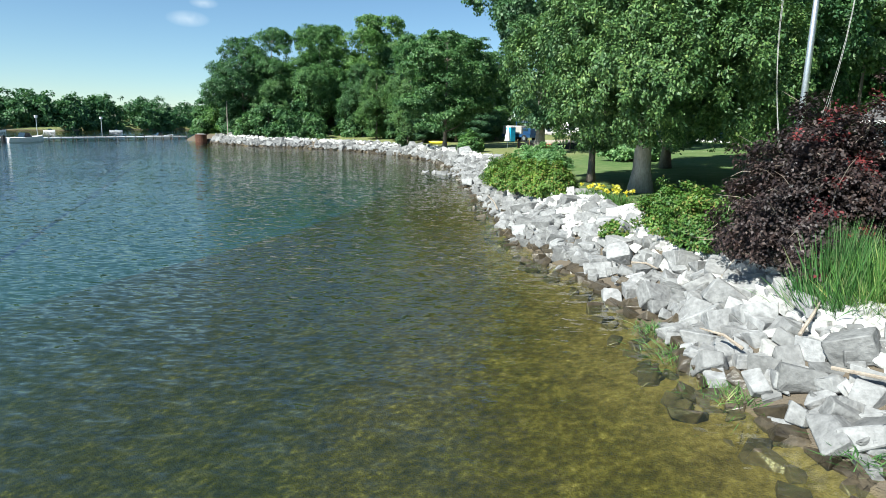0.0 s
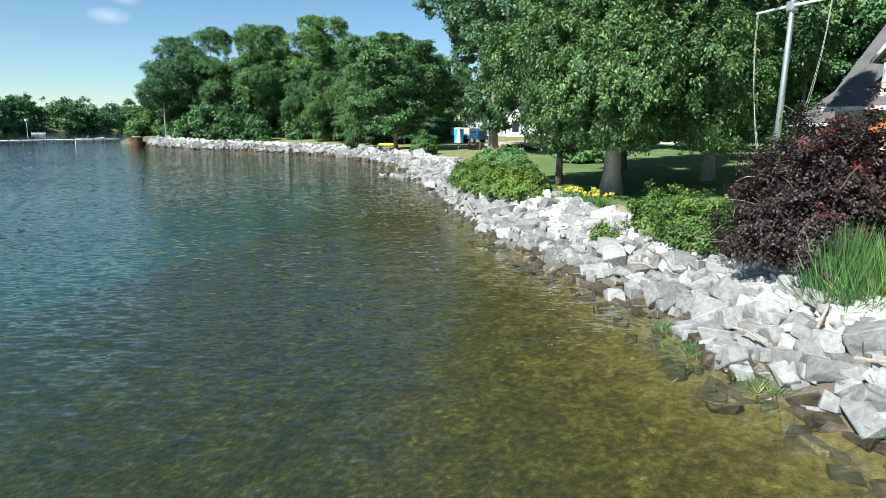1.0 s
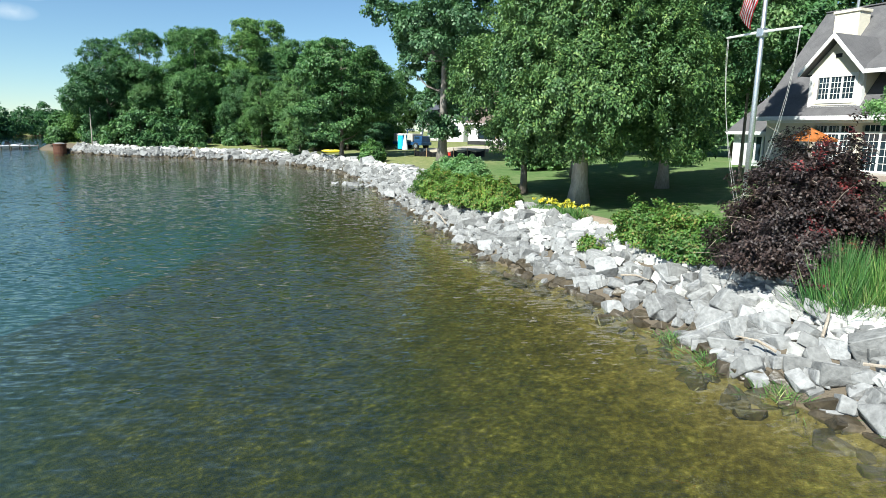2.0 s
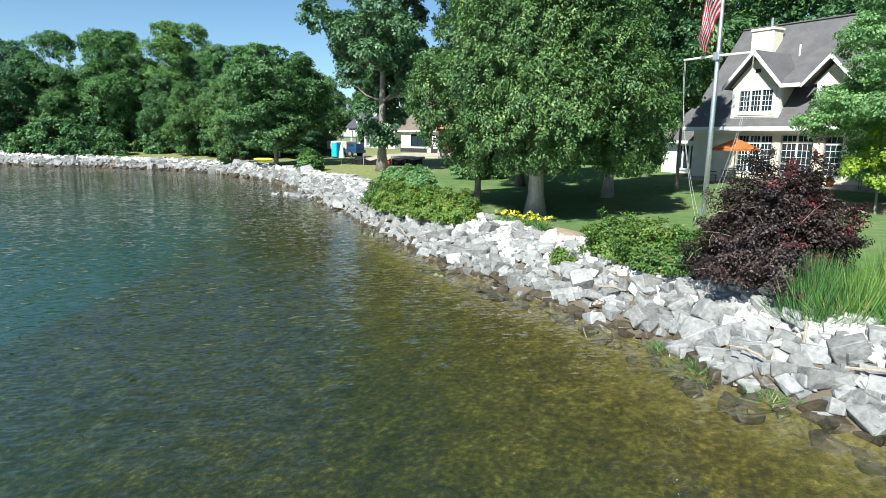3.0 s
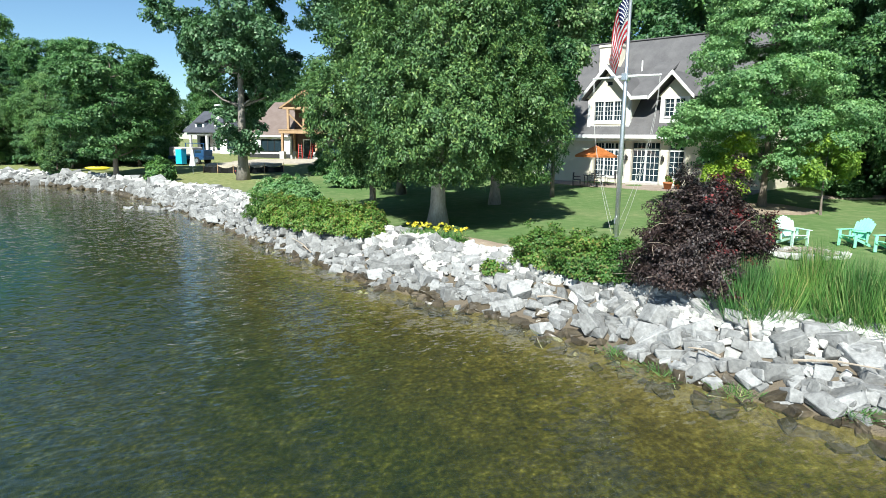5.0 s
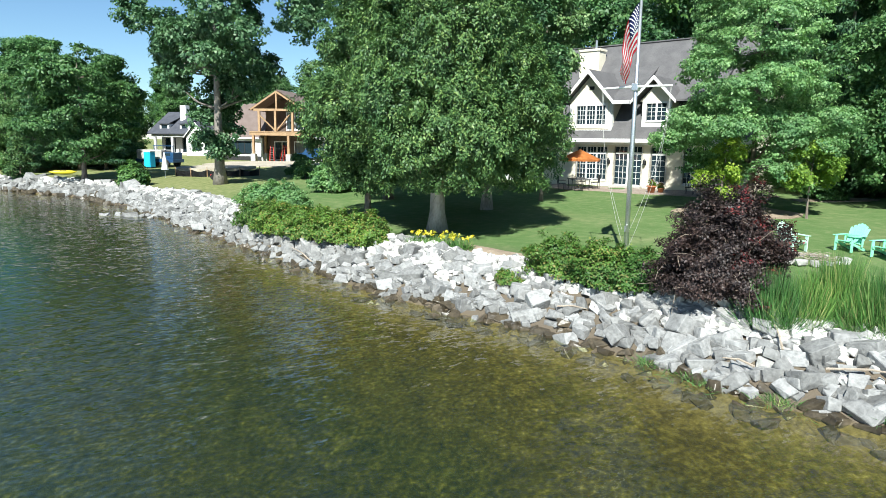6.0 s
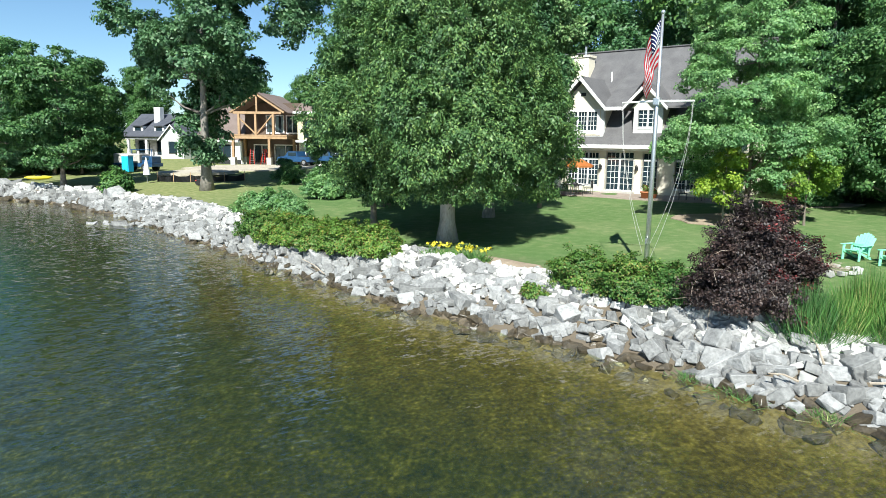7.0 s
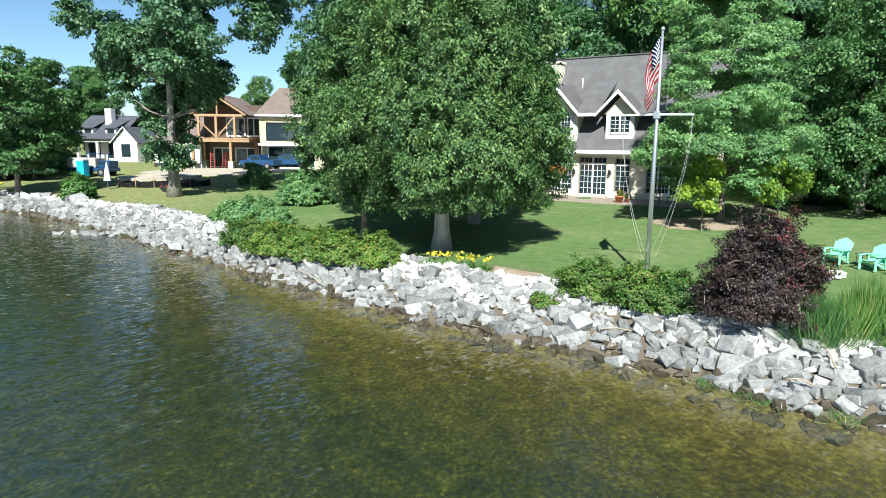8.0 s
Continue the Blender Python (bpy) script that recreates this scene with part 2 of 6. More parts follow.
def ground_height(x, y):
    x, y = np.asarray(x, float), np.asarray(y, float)
    s = -shore_distance(x, y, SHORE)
    far = shore_distance(x, y, FAR)
    bank = 1.25 * smooth01((s + 0.4) / 3.4) * np.clip(s * 3, 0, 1)
    lawn = np.clip(s - 3, 0, 26) * 0.042 + np.clip(s - 29, 0, 60) * 0.012
    wet = np.where(s < 0, -0.10 + np.maximum(s, -5) * 0.11 + np.clip(s + 5, -30, 0) * 0.14, 0)
    wet = wet * (1 + 2.5 * np.clip((-x - 22) / 20, 0, 1))
    land = np.where(s > 0, bank + lawn, wet)
    land = land + 0.05 * ripple(x, y) * np.clip(np.abs(s) / 3, 0, 1)
    over = np.where(far > 0, np.clip(far * 0.3, 0, 1.1), -99)
    return np.maximum(land, over)


def ground_at(x, y):
    return float(ground_height(np.array([x]), np.array([y]))[0])


def graded(lo, hi, step, grow, end_lo, end_hi):
    core = list(np.arange(lo, hi + step, step))
    a, b, s = [lo], [core[-1]], step
    while a[-1] > end_lo:
        s *= grow
        a.append(a[-1] - s)
    s = step
    while b[-1] < end_hi:
        s *= grow
        b.append(b[-1] + s)
    return np.array(a[:0:-1] + core + b[1:])


gx = graded(-44, 14, 0.5, 1.12, -3200, 3200)
gy = graded(-6, 62, 0.5, 1.12, -3200, 3200)
XX, YY = np.meshgrid(gx, gy)
ZZ = ground_height(XX, YY)
nx, ny = len(gx), len(gy)
gme = bpy.data.meshes.new("ground")
gme.vertices.add(nx * ny)
gme.vertices.foreach_set("co", np.stack([XX, YY, ZZ], -1).astype(np.float32).ravel())
ii = (np.arange(ny - 1)[:, None] * nx + np.arange(nx - 1)[None]).ravel()
gme.loops.add(len(ii) * 4)
gme.loops.foreach_set("vertex_index", np.stack([ii, ii + 1, ii + nx + 1, ii + nx], 1).astype(np.int32).ravel())
gme.polygons.add(len(ii))
gme.polygons.foreach_set("loop_start", np.arange(0, len(ii) * 4, 4, dtype=np.int32))
gme.polygons.foreach_set("use_smooth", np.ones(len(ii), dtype=bool))
gme.update(calc_edges=True)


def ground_material():
    """Mown lawn, then sandy, weedy bed below the waterline with water's dimming painted in."""
    m, nt, b = mat_base("ground")
    co = coords(nt)
    n1, n2, n3 = noise_at(nt, co, 0.22, 4), noise_at(nt, co, 2.2, 5), noise_at(nt, co, 30, 3)
    grass = ramp(nt, n1, [(0.3, (0.095, 0.17, 0.055)), (0.5, (0.14, 0.21, 0.075)), (0.72, (0.24, 0.265, 0.125))])
    grass = mixc(nt, 0.4, grass, ramp(nt, n3, [(0.3, (0.045, 0.10, 0.025)), (0.7, (0.17, 0.235, 0.085))]))
    grass = mixc(nt, 0.35, grass, ramp(nt, n2, [(0.32, (0.045, 0.105, 0.03)), (0.52, (0.10, 0.165, 0.06)), (0.7, (0.24, 0.245, 0.13))]))
    gxy = nt.nodes.new("ShaderNodeNewGeometry")
    sxy = nt.nodes.new("ShaderNodeSeparateXYZ")
    nt.links.new(gxy.outputs["Position"], sxy.inputs[0])
    dry = node(nt, "ShaderNodeMapRange", From_Min=-18.0, From_Max=-27.0, To_Max=0.75)
    nt.links.new(sxy.outputs[0], dry.inputs[0])
    grass = mixc(nt, dry.outputs[0], grass, ramp(nt, n2, [(0.3, (0.13, 0.17, 0.05)), (0.7, (0.34, 0.31, 0.15))]))
    stretched = coords(nt, (1.15, 0.95, 0.2))
    w1, w2 = noise_at(nt, stretched, 0.35, 4), noise_at(nt, stretched, 1.7, 5, 0.6)
    w3 = noise_at(nt, stretched, 8.0, 4, 0.62)
    both = nt.nodes.new("ShaderNodeMath")
    both.operation = "MULTIPLY_ADD"
    nt.links.new(w3, both.inputs[0])
    both.inputs[1].default_value = 0.95
    half = nt.nodes.new("ShaderNodeMath")
    half.operation = "MULTIPLY_ADD"
    nt.links.new(w2, half.inputs[0])
    half.inputs[1].default_value = 0.55
    half.inputs[2].default_value = -0.25
    nt.links.new(half.outputs[0], both.inputs[2])
    w2 = both.outputs[0]
    # Sand and weed mottling; the brightest stops are caustic-like flecks painted in.
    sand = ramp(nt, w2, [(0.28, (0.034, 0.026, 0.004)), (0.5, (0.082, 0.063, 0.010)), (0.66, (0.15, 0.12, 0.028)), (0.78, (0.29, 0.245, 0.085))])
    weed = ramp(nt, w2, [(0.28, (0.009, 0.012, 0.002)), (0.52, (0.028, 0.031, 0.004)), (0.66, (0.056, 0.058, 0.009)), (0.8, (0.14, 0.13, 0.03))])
    # Dark blue-green bed: light absorbed by deeper water, put into the colour.
    deep_dimming = ramp(nt, w2, [(0.30, (0.007, 0.028, 0.036)), (0.72, (0.028, 0.066, 0.066))])
    geo = nt.nodes.new("ShaderNodeNewGeometry")
    sep = nt.nodes.new("ShaderNodeSeparateXYZ")
    nt.links.new(geo.outputs["Position"], sep.inputs[0])
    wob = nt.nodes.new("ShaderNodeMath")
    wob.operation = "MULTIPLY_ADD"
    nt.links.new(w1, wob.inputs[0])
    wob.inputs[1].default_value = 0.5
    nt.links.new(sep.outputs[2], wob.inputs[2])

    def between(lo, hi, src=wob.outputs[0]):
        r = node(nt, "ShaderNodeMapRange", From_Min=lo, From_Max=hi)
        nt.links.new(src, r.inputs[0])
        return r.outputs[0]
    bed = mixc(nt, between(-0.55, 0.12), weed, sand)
    # Painted dimming grows with depth below the surface.
    bed = mixc(nt, between(-2.7, -1.0), deep_dimming, bed)
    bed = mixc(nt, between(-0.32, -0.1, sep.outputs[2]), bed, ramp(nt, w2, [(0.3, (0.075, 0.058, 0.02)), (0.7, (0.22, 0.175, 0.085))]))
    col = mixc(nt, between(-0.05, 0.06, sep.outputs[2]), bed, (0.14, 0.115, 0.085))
    col = mixc(nt, between(1.12, 1.34, sep.outputs[2]), col, grass)
    across = node(nt, "ShaderNodeMath")
    across.operation = "MULTIPLY"
    nt.links.new(between(-130, -145, sep.outputs[0]), across.inputs[0])
    nt.links.new(between(0.1, 0.3, sep.outputs[2]), across.inputs[1])
    col = mixc(nt, across.outputs[0], col, grass)
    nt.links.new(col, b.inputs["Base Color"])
    b.inputs["Roughness"].default_value = 0.95
    b.inputs["Specular IOR Level"].default_value = 0.1
    bump(nt, n3, 0.6, 0.05, b)
    return m


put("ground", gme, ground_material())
tagged(bpy.data.objects["ground"], "mown green lawn falling to a sandy, weedy lake bed", "ground", kind="structure")


def water_material():
    """Clear water under wind ripples: crests run one way, gusts roughen some stretches more than others."""
    m, nt, b = mat_base("lake_water")
    nt.nodes.remove(b)
    crest = radians(33)
    geo = nt.nodes.new("ShaderNodeNewGeometry")
    rot = nt.nodes.new("ShaderNodeMapping")
    rot.inputs["Rotation"].default_value = (0, 0, -crest)
    nt.links.new(geo.outputs["Position"], rot.inputs[0])

    def vmath(op, a, b2=None, scale=None):
        v = nt.nodes.new("ShaderNodeVectorMath")
        v.operation = op
        nt.links.new(a, v.inputs[0])
        if isinstance(b2, tuple):
            v.inputs[1].default_value = b2
        elif b2 is not None:
            nt.links.new(b2, v.inputs[1])
        if isinstance(scale, float):
            v.inputs["Scale"].default_value = scale
        elif scale is not None:
            nt.links.new(scale, v.inputs["Scale"])
        return v.outputs[0]

    def slopes(scale, detail, stretch, steep):
        mp = nt.nodes.new("ShaderNodeMapping")
        mp.inputs["Scale"].default_value = (stretch, 1, 1)
        nt.links.new(rot.outputs[0], mp.inputs[0])
        n = node(nt, "ShaderNodeTexNoise", Scale=scale, Detail=detail, Roughness=0.5, Distortion=0.3)
        nt.links.new(mp.outputs[0], n.inputs["Vector"])
        mid = vmath("SUBTRACT", n.outputs["Color"], (0.5, 0.5, 0.5))
        return vmath("MULTIPLY", mid, (steep * 0.55, steep, 0.0))
    wave = vmath("ADD", slopes(3.0, 1.0, 0.36, 0.15), slopes(9.0, 1.0, 0.42, 0.48))
    gust = node(nt, "ShaderNodeMapRange", From_Min=0.35, From_Max=0.65, To_Min=0.75, To_Max=1.3)
    nt.links.new(noise_at(nt, coords(nt), 0.07, 2), gust.inputs[0])
    wave = vmath("SCALE", wave, None, gust.outputs[0])
    back = nt.nodes.new("ShaderNodeVectorRotate")
    back.rotation_type = "Z_AXIS"
    back.inputs["Angle"].default_value = crest
    nt.links.new(wave, back.inputs["Vector"])
    normal = vmath("NORMALIZE", vmath("ADD", back.outputs[0], (0, 0, 1)))
    lw = node(nt, "ShaderNodeLayerWeight", Blend=0.5)
    nt.links.new(normal, lw.inputs["Normal"])
    p5 = nt.nodes.new("ShaderNodeMath")
    p5.operation = "POWER"
    nt.links.new(lw.outputs["Facing"], p5.inputs[0])
    p5.inputs[1].default_value = 5.0
    fr = nt.nodes.new("ShaderNodeMath")
    fr.operation = "MULTIPLY_ADD"
    nt.links.new(p5.outputs[0], fr.inputs[0])
    fr.inputs[1].default_value = 0.97
    fr.inputs[2].default_value = 0.022
    gl = node(nt, "ShaderNodeBsdfGlossy", Roughness=0.05)
    nt.links.new(normal, gl.inputs["Normal"])
    tr = nt.nodes.new("ShaderNodeBsdfTransparent")
    tr.inputs[0].default_value = (0.965, 0.975, 0.72, 1)
    body = nt.nodes.new("ShaderNodeBsdfDiffuse")
    body.inputs[0].default_value = (0.012, 0.065, 0.12, 1)
    under = nt.nodes.new("ShaderNodeMixShader")
    under.inputs[0].default_value = 0.09
    nt.links.new(tr.outputs[0], under.inputs[1])
    nt.links.new(body.outputs[0], under.inputs[2])
    mx = nt.nodes.new("ShaderNodeMixShader")
    nt.links.new(fr.outputs[0], mx.inputs[0])
    nt.links.new(under.outputs[0], mx.inputs[1])
    nt.links.new(gl.outputs[0], mx.inputs[2])
    nt.links.new(mx.outputs[0], nt.nodes["Material Output"].inputs[0])
    return m


wbm = bmesh.new()
wv = [wbm.verts.new(p) for p in ((-3000, -3000, 0), (3000, -3000, 0), (3000, 3000, 0), (-3000, 3000, 0))]
wbm.faces.new(wv)
tagged(part("water", wbm, water_material()), "clear rippled lake water, green-brown over the shallow bed", "water", kind="structure")

# ---------- riprap ----------
rng = np.random.default_rng(7)


def stone_mesh(i, size, flat):
    """An angular quarried block: a skewed slab with broken corners."""
    r = random.Random(100 + i)
    bm = bmesh.new()
    skew = r.uniform(-0.25, 0.25)
    for x in (-1, 1):
        for y in (-1, 1):
            for z in (-1, 1):
                cut = r.random()
                for k in range(1 if cut < 0.42 else 2):  # some corners are broken off
                    a, b, c = (r.uniform(0.72, 1.05) if cut < 0.42 else r.uniform(0.3, 1.0) for _ in range(3))
                    bm.verts.new(((x * a + y * b * skew) * size * 0.6, (y * b - x * a * skew * 0.6) * size * 0.43, z * c * size * flat))
    h = bmesh.ops.convex_hull(bm, input=bm.verts)
    bmesh.ops.delete(bm, geom=list({g for g in h["geom_interior"] + h["geom_unused"] if isinstance(g, bmesh.types.BMVert)}), context="VERTS")
    bmesh.ops.bevel(bm, geom=bm.edges[:], offset=size * 0.025, segments=1, affect="EDGES")
    me = bpy.data.meshes.new("stone")
    bm.to_mesh(me)
    bm.free()
    return me


STONES = {}
for kind, mat, size, flat in (("grey", M_STONE, 1, 0.34), ("white", M_STONE_WHITE, 1, 0.33), ("wet", M_STONE_WET, 1, 0.26)):
    STONES[kind] = []
    for i in range(14):
        me = stone_mesh(i + 20 * len(STONES), size, flat)
        me.materials.append(mat)
        STONES[kind].append(me)

bank = thing("stone_bank", pose(0, 0, 0), "broken grey and white limestone riprap along the waterline", "stone bank", kind="structure")
placed = []
walkline = [Vector((*p, 0)) for p in SHORE[1:22]]
for a, b in zip(walkline, walkline[1:]):
    d = (b - a)
    L = d.length
    d.normalize()
    inland = Vector((d.y, -d.x, 0))
    mid = (a + b) / 2
    far_off = mid.y > 45
    step = 0.5 if far_off else 0.29
    v = -0.45
    while v < (2.5 if far_off else 3.25):
        n = max(1, int(L / (step * (1.25 if v < 1.5 else 0.9))))
        for k in range(n):
            q = a + d * (L * (k + rng.random()) / n) + inland * (v + rng.uniform(-0.16, 0.16))
            placed.append((q.x, q.y, v, step, math.atan2(d.y, d.x)))
            if v > 0.0:
                w = q + d * rng.uniform(-0.3, 0.3) + inland * rng.uniform(-0.2, 0.2)
                placed.append((w.x, w.y, v, step * 0.9, math.atan2(d.y, d.x)))
        v += step * (0.95 if v < 1.5 else 0.72)
for k in range(16):  # a low spit of stones running out from the bank
    t = (k + rng.random()) / 16
    placed.append((-25.9 - 5.8 * t, 39.9 + 1.3 * t + rng.uniform(-0.3, 0.3), -9.0, 0.5 - 0.2 * t, 2.9))
for k in range(34):  # flat slabs lying in the shallows
    t = rng.random() * 15 - 1
    placed.append((1.0 - t * 0.74 - rng.uniform(0.3, 0.9), 7.4 + t * 0.80 - rng.uniform(0.2, 0.7), -0.9, 0.24, 2.3))
heights = ground_height(np.array([q[0] for q in placed]), np.array([q[1] for q in placed]))
placed = [(*q, float(h)) for q, h in zip(placed, heights)]
near_parts, rest = [], []
for q in placed:
    (near_parts if (-3.6 < q[0] < 1.2 and q[1] < 19 and len(near_parts) < 300) else rest).append(q)


def stone_pose(q):
    x, y, v, step, ang, gz = q
    kind = "wet" if v < 0.32 + rng.uniform(-0.3, 0.3) else ("white" if v > 1.5 + rng.uniform(-0.5, 0.5) else "grey")
    kind = "grey" if v < -5 or (kind == "white" and rng.random() < 0.14) else kind
    s = step * ((rng.uniform(0.95, 1.7) + (1.0 if rng.random() < 0.12 else 0)) if kind == "grey" else rng.uniform(0.8, 1.4) if kind == "white" else rng.uniform(0.9, 1.9))
    z = max(gz, -0.04 if v < -5 else -9) + s * 0.10 + rng.uniform(-0.10, 0.09) - (0.10 if kind == "wet" else 0)
    e = Euler((rng.normal(0, 0.3), rng.normal(0, 0.3), ang + rng.normal(0, 0.9)))
    return kind, STONES[kind][rng.integers(14)], Matrix.LocRotScale((x, y, z), e, (s, s * rng.uniform(0.8, 1.2), s * rng.uniform(0.8, 1.2) * (0.6 if v < -0.8 else 1)))


for q in near_parts:
    kind, me, m = stone_pose(q)
    ob = put("stone", me, None, bank)
    ob.matrix_basis = m
stuffed = {k: [[], [], 0] for k in STONES}
for q in rest:
    kind, me, m = stone_pose(q)
    vs, fs, base = stuffed[kind]
    vs.extend((m @ v.co)[:] for v in me.vertices)
    fs.extend([base + i for i in p.vertices] for p in me.polygons)
    stuffed[kind][2] = len(vs)
for kind, label in (("grey", "grey broken limestone blocks"), ("white", "bleached white limestone rubble"), ("wet", "dark wet stones at the waterline")):
    vs, fs, _ = stuffed[kind]
    me = bpy.data.meshes.new("stones")
    me.from_pydata(vs, [], fs)
    tagged(put("stones", me, {"grey": M_STONE, "white": M_STONE_WHITE, "wet": M_STONE_WET}[kind], bank, label), kind="stuff")


# ---------- trees and shrubs ----------
def crown_clumps(rng, n, profile, height, spread, core=0.55, wob=0.22, boughs=44, lump=0.3, squash=0.75, tiers=0, inner=0.15):
    """Clump centres on the outer shells of many boughs; profile(t) is the relative crown radius at relative height t."""
    t = rng.random(boughs * 4)
    t = t[rng.random(len(t)) < np.array([0.2 + 0.8 * profile(x) for x in t])][:boughs]
    if tiers:
        t = np.clip((np.floor(t * tiers) + 0.5 + rng.normal(0, 0.09, len(t))) / tiers, 0.01, 0.99)
    k = len(t)
    ang = np.arange(k) * 2.39996 + rng.normal(0, 0.5, k)
    ph = rng.random(3) * math.tau
    sway = 1 + wob * (np.sin(ang + t * 5 + ph[0]) + np.sin(2 * ang - t * 9 + ph[1]) + rng.normal(0, 0.5, k)) * 0.6
    prof = np.array([profile(x) for x in t]) * spread * sway
    far = prof * (core + (0.92 - core) * rng.random(k) ** 0.6)
    size = lump * spread * (0.55 + 0.6 * prof / spread) * (0.65 + 0.6 * rng.random(k))
    far = np.maximum(far - size * 0.45, 0) * np.where(rng.random(k) < inner, 0.5, 1)
    mid = np.stack([np.cos(ang) * far, np.sin(ang) * far, t * height], 1)
    pick = rng.choice(k, n, p=size ** 2 / (size ** 2).sum())
    u = unit(rng.normal(size=(n, 3)) + 0.75 * unit(np.stack([np.cos(ang[pick]), np.sin(ang[pick]), np.full(n, 0.85)], 1)))
    reach = size[pick] * (0.55 + 0.5 * rng.random(n) ** 0.4)
    c = mid[pick] + u * reach[:, None] * np.array([1, 1, squash])
    c[:, 2] = np.clip(c[:, 2], 0, height)
    return c, u


def trunk_mesh(bm, r, h, lean=(0, 0), flare=1.6, sides=12, bend=0.3, seed=1):
    q = random.Random(seed)
    pts, rad = [], []
    for i in range(9):
        t = i / 8
        pts.append((lean[0] * t + bend * 0.3 * math.sin(t * 4 + seed) * t, lean[1] * t + bend * 0.3 * math.cos(t * 3 + seed) * t - 0, h * t ** 1.25 - 0.15))
        rad.append(r * ((1 - 0.88 * t) + (flare - 1) * math.exp(-t * 14)))
    tube(bm, pts, rad, sides)
    return pts


def limbs(bm, tops, centres, rng, count, r0, zmin):
    """Branches from the trunk out to some of the clumps."""
    pick = rng.choice(len(centres), min(count, len(centres)), replace=False)
    for i in pick:
        c = Vector(centres[i])
        if c.z < zmin:
            continue
        zs = c.z - (0.35 + 0.35 * rng.random()) * math.hypot(c.x, c.y)
        base = min(tops, key=lambda p: abs(p[2] - max(zs, zmin * 0.8)))
        b = Vector(base)
        mid = b.lerp(c, 0.5) + Vector((rng.normal(0, 0.12), rng.normal(0, 0.12), -0.08 * (c - b).length))
        rr = r0 * (1 - 0.75 * min(1, b.z / max(1e-3, tops[-1][2])))
        c = b.lerp(c, 0.82)
        tube(bm, [b, mid, c], [rr, rr * 0.5, rr * 0.12], 5)


def tree(name, m, label, seed, height, spread, base, trunk_r, profile, leaf_mat, bark, n=500, per=36, clump=0.5, leaf=(0.16, 0.10),
         droop=0.3, category="tree", group="", core=0.45, wob=0.22, nlimbs=40, lean=(0, 0), flat=0.75, trunk_top=0.9, boughs=44, lump=0.3, squash=0.75, tiers=0, inner=0.15):
    g = np.random.default_rng(seed)
    root = thing(name, m, label, category, group)
    c, out = crown_clumps(g, n, profile, height - base, spread, core, wob, boughs, lump, squash, tiers, inner)
    c[:, 2] += base
    c[:, 0] += lean[0] * c[:, 2] / height
    c[:, 1] += lean[1] * c[:, 2] / height
    bm = bmesh.new()
    tops = trunk_mesh(bm, trunk_r, height * trunk_top, lean, seed=seed)
    near_stem = c[(np.hypot(c[:, 0], c[:, 1]) < spread * 0.6) & (c[:, 2] > base + 0.12 * (height - base))]
    limbs(bm, tops, near_stem if len(near_stem) else c, g, nlimbs, trunk_r * 0.4, base * 0.9)
    part("trunk", bm, bark, root, smooth=True)
    v = leaves(g, c, clump * (0.7 + 0.6 * g.random(len(c))), per, leaf[0], leaf[1], out, droop, flat)
    put("crown", quads_mesh("crown", v, leaf_mat), None, root)
    return root


def place(x, y, turn=0.0, dz=0.0, s=1.0):
    return Matrix.LocRotScale((x, y, ground_at(x, y) - 0.05 + dz), Euler((0, 0, turn)), (s, s, s))


def oval(t):
    return math.sin(math.pi * min(1, max(0, 0.08 + t * 0.9))) ** 0.6


def cone(t):
    return max(0.04, (1 - t) ** 0.8 * (1 if t > 0.08 else 0.75))


def cedar_shape(t):
    return max(0.05, min(1, 0.8 + t * 1.6) * (1 - max(0, t - 0.12) / 0.88) ** 0.66)


def poplar_shape(t):
    return 0.45 + 0.55 * math.sin(math.pi * min(1, t * 0.85 + 0.1))


def high_crown(t):
    return 0.28 + 0.72 * smooth01(t * 2.6) * (1 - max(0, t - 0.6))


def dome(t):
    return max(0.1, (1 - t ** 2.2)) ** 0.5


def low_dome(t):
    return (0.72 + 0.28 * smooth01(t * 4)) * max(0.06, 1 - max(0, t - 0.2) * 1.1) ** 0.7


def poplar_crown(t):
    return 0.22 + 0.78 * smooth01(t * 2.5) * (1 - max(0, t - 0.65))


tree("cedar_tree", place(-8.4, 25.3), "broad green cedar, dense cone crown, pale flared trunk", 3, 15.6, 5.5, 2.15, 0.36, cedar_shape, M_CEDAR, M_BARK_PALE,
     n=6000, per=56, clump=0.24, leaf=(0.135, 0.06), droop=0.4, core=0.76, wob=0.14, nlimbs=30, flat=1.3, boughs=170, lump=0.18, squash=1.5, inner=0.28)
tree("cedar_tree", place(-5.6, 32.2), "tall twin-stemmed cedar behind the broad cedar", 21, 17, 4.3, 2.3, 0.26, cedar_shape, M_CEDAR, M_BARK_PALE,
     n=3000, per=40, clump=0.34, leaf=(0.19, 0.1), droop=0.35, core=0.6, wob=0.25, nlimbs=40, flat=1.2, boughs=170, lump=0.2, squash=1.3, inner=0.3)
tree("lakeside_maple", place(-41.5, 58.0), "dark spreading maple on the bank with a bare lower trunk", 24, 12.6, 5.6, 1.9, 0.25, oval, M_WOOD, M_BARK,
     n=1500, per=34, clump=0.5, leaf=(0.26, 0.17), droop=0.3, core=0.5, wob=0.2, nlimbs=40, flat=0.45, boughs=90, lump=0.24, squash=0.5, tiers=9)
tree("ash_tree", place(-11.5, 38.8), "tall dark ash with a leafy ragged crown", 22, 19, 4.2, 1.3, 0.26, oval, M_POPLAR, M_BARK,
     n=1900, per=40, clump=0.45, leaf=(0.22, 0.13), droop=0.45, core=0.5, wob=0.25, nlimbs=50, boughs=120, lump=0.24, squash=0.9)
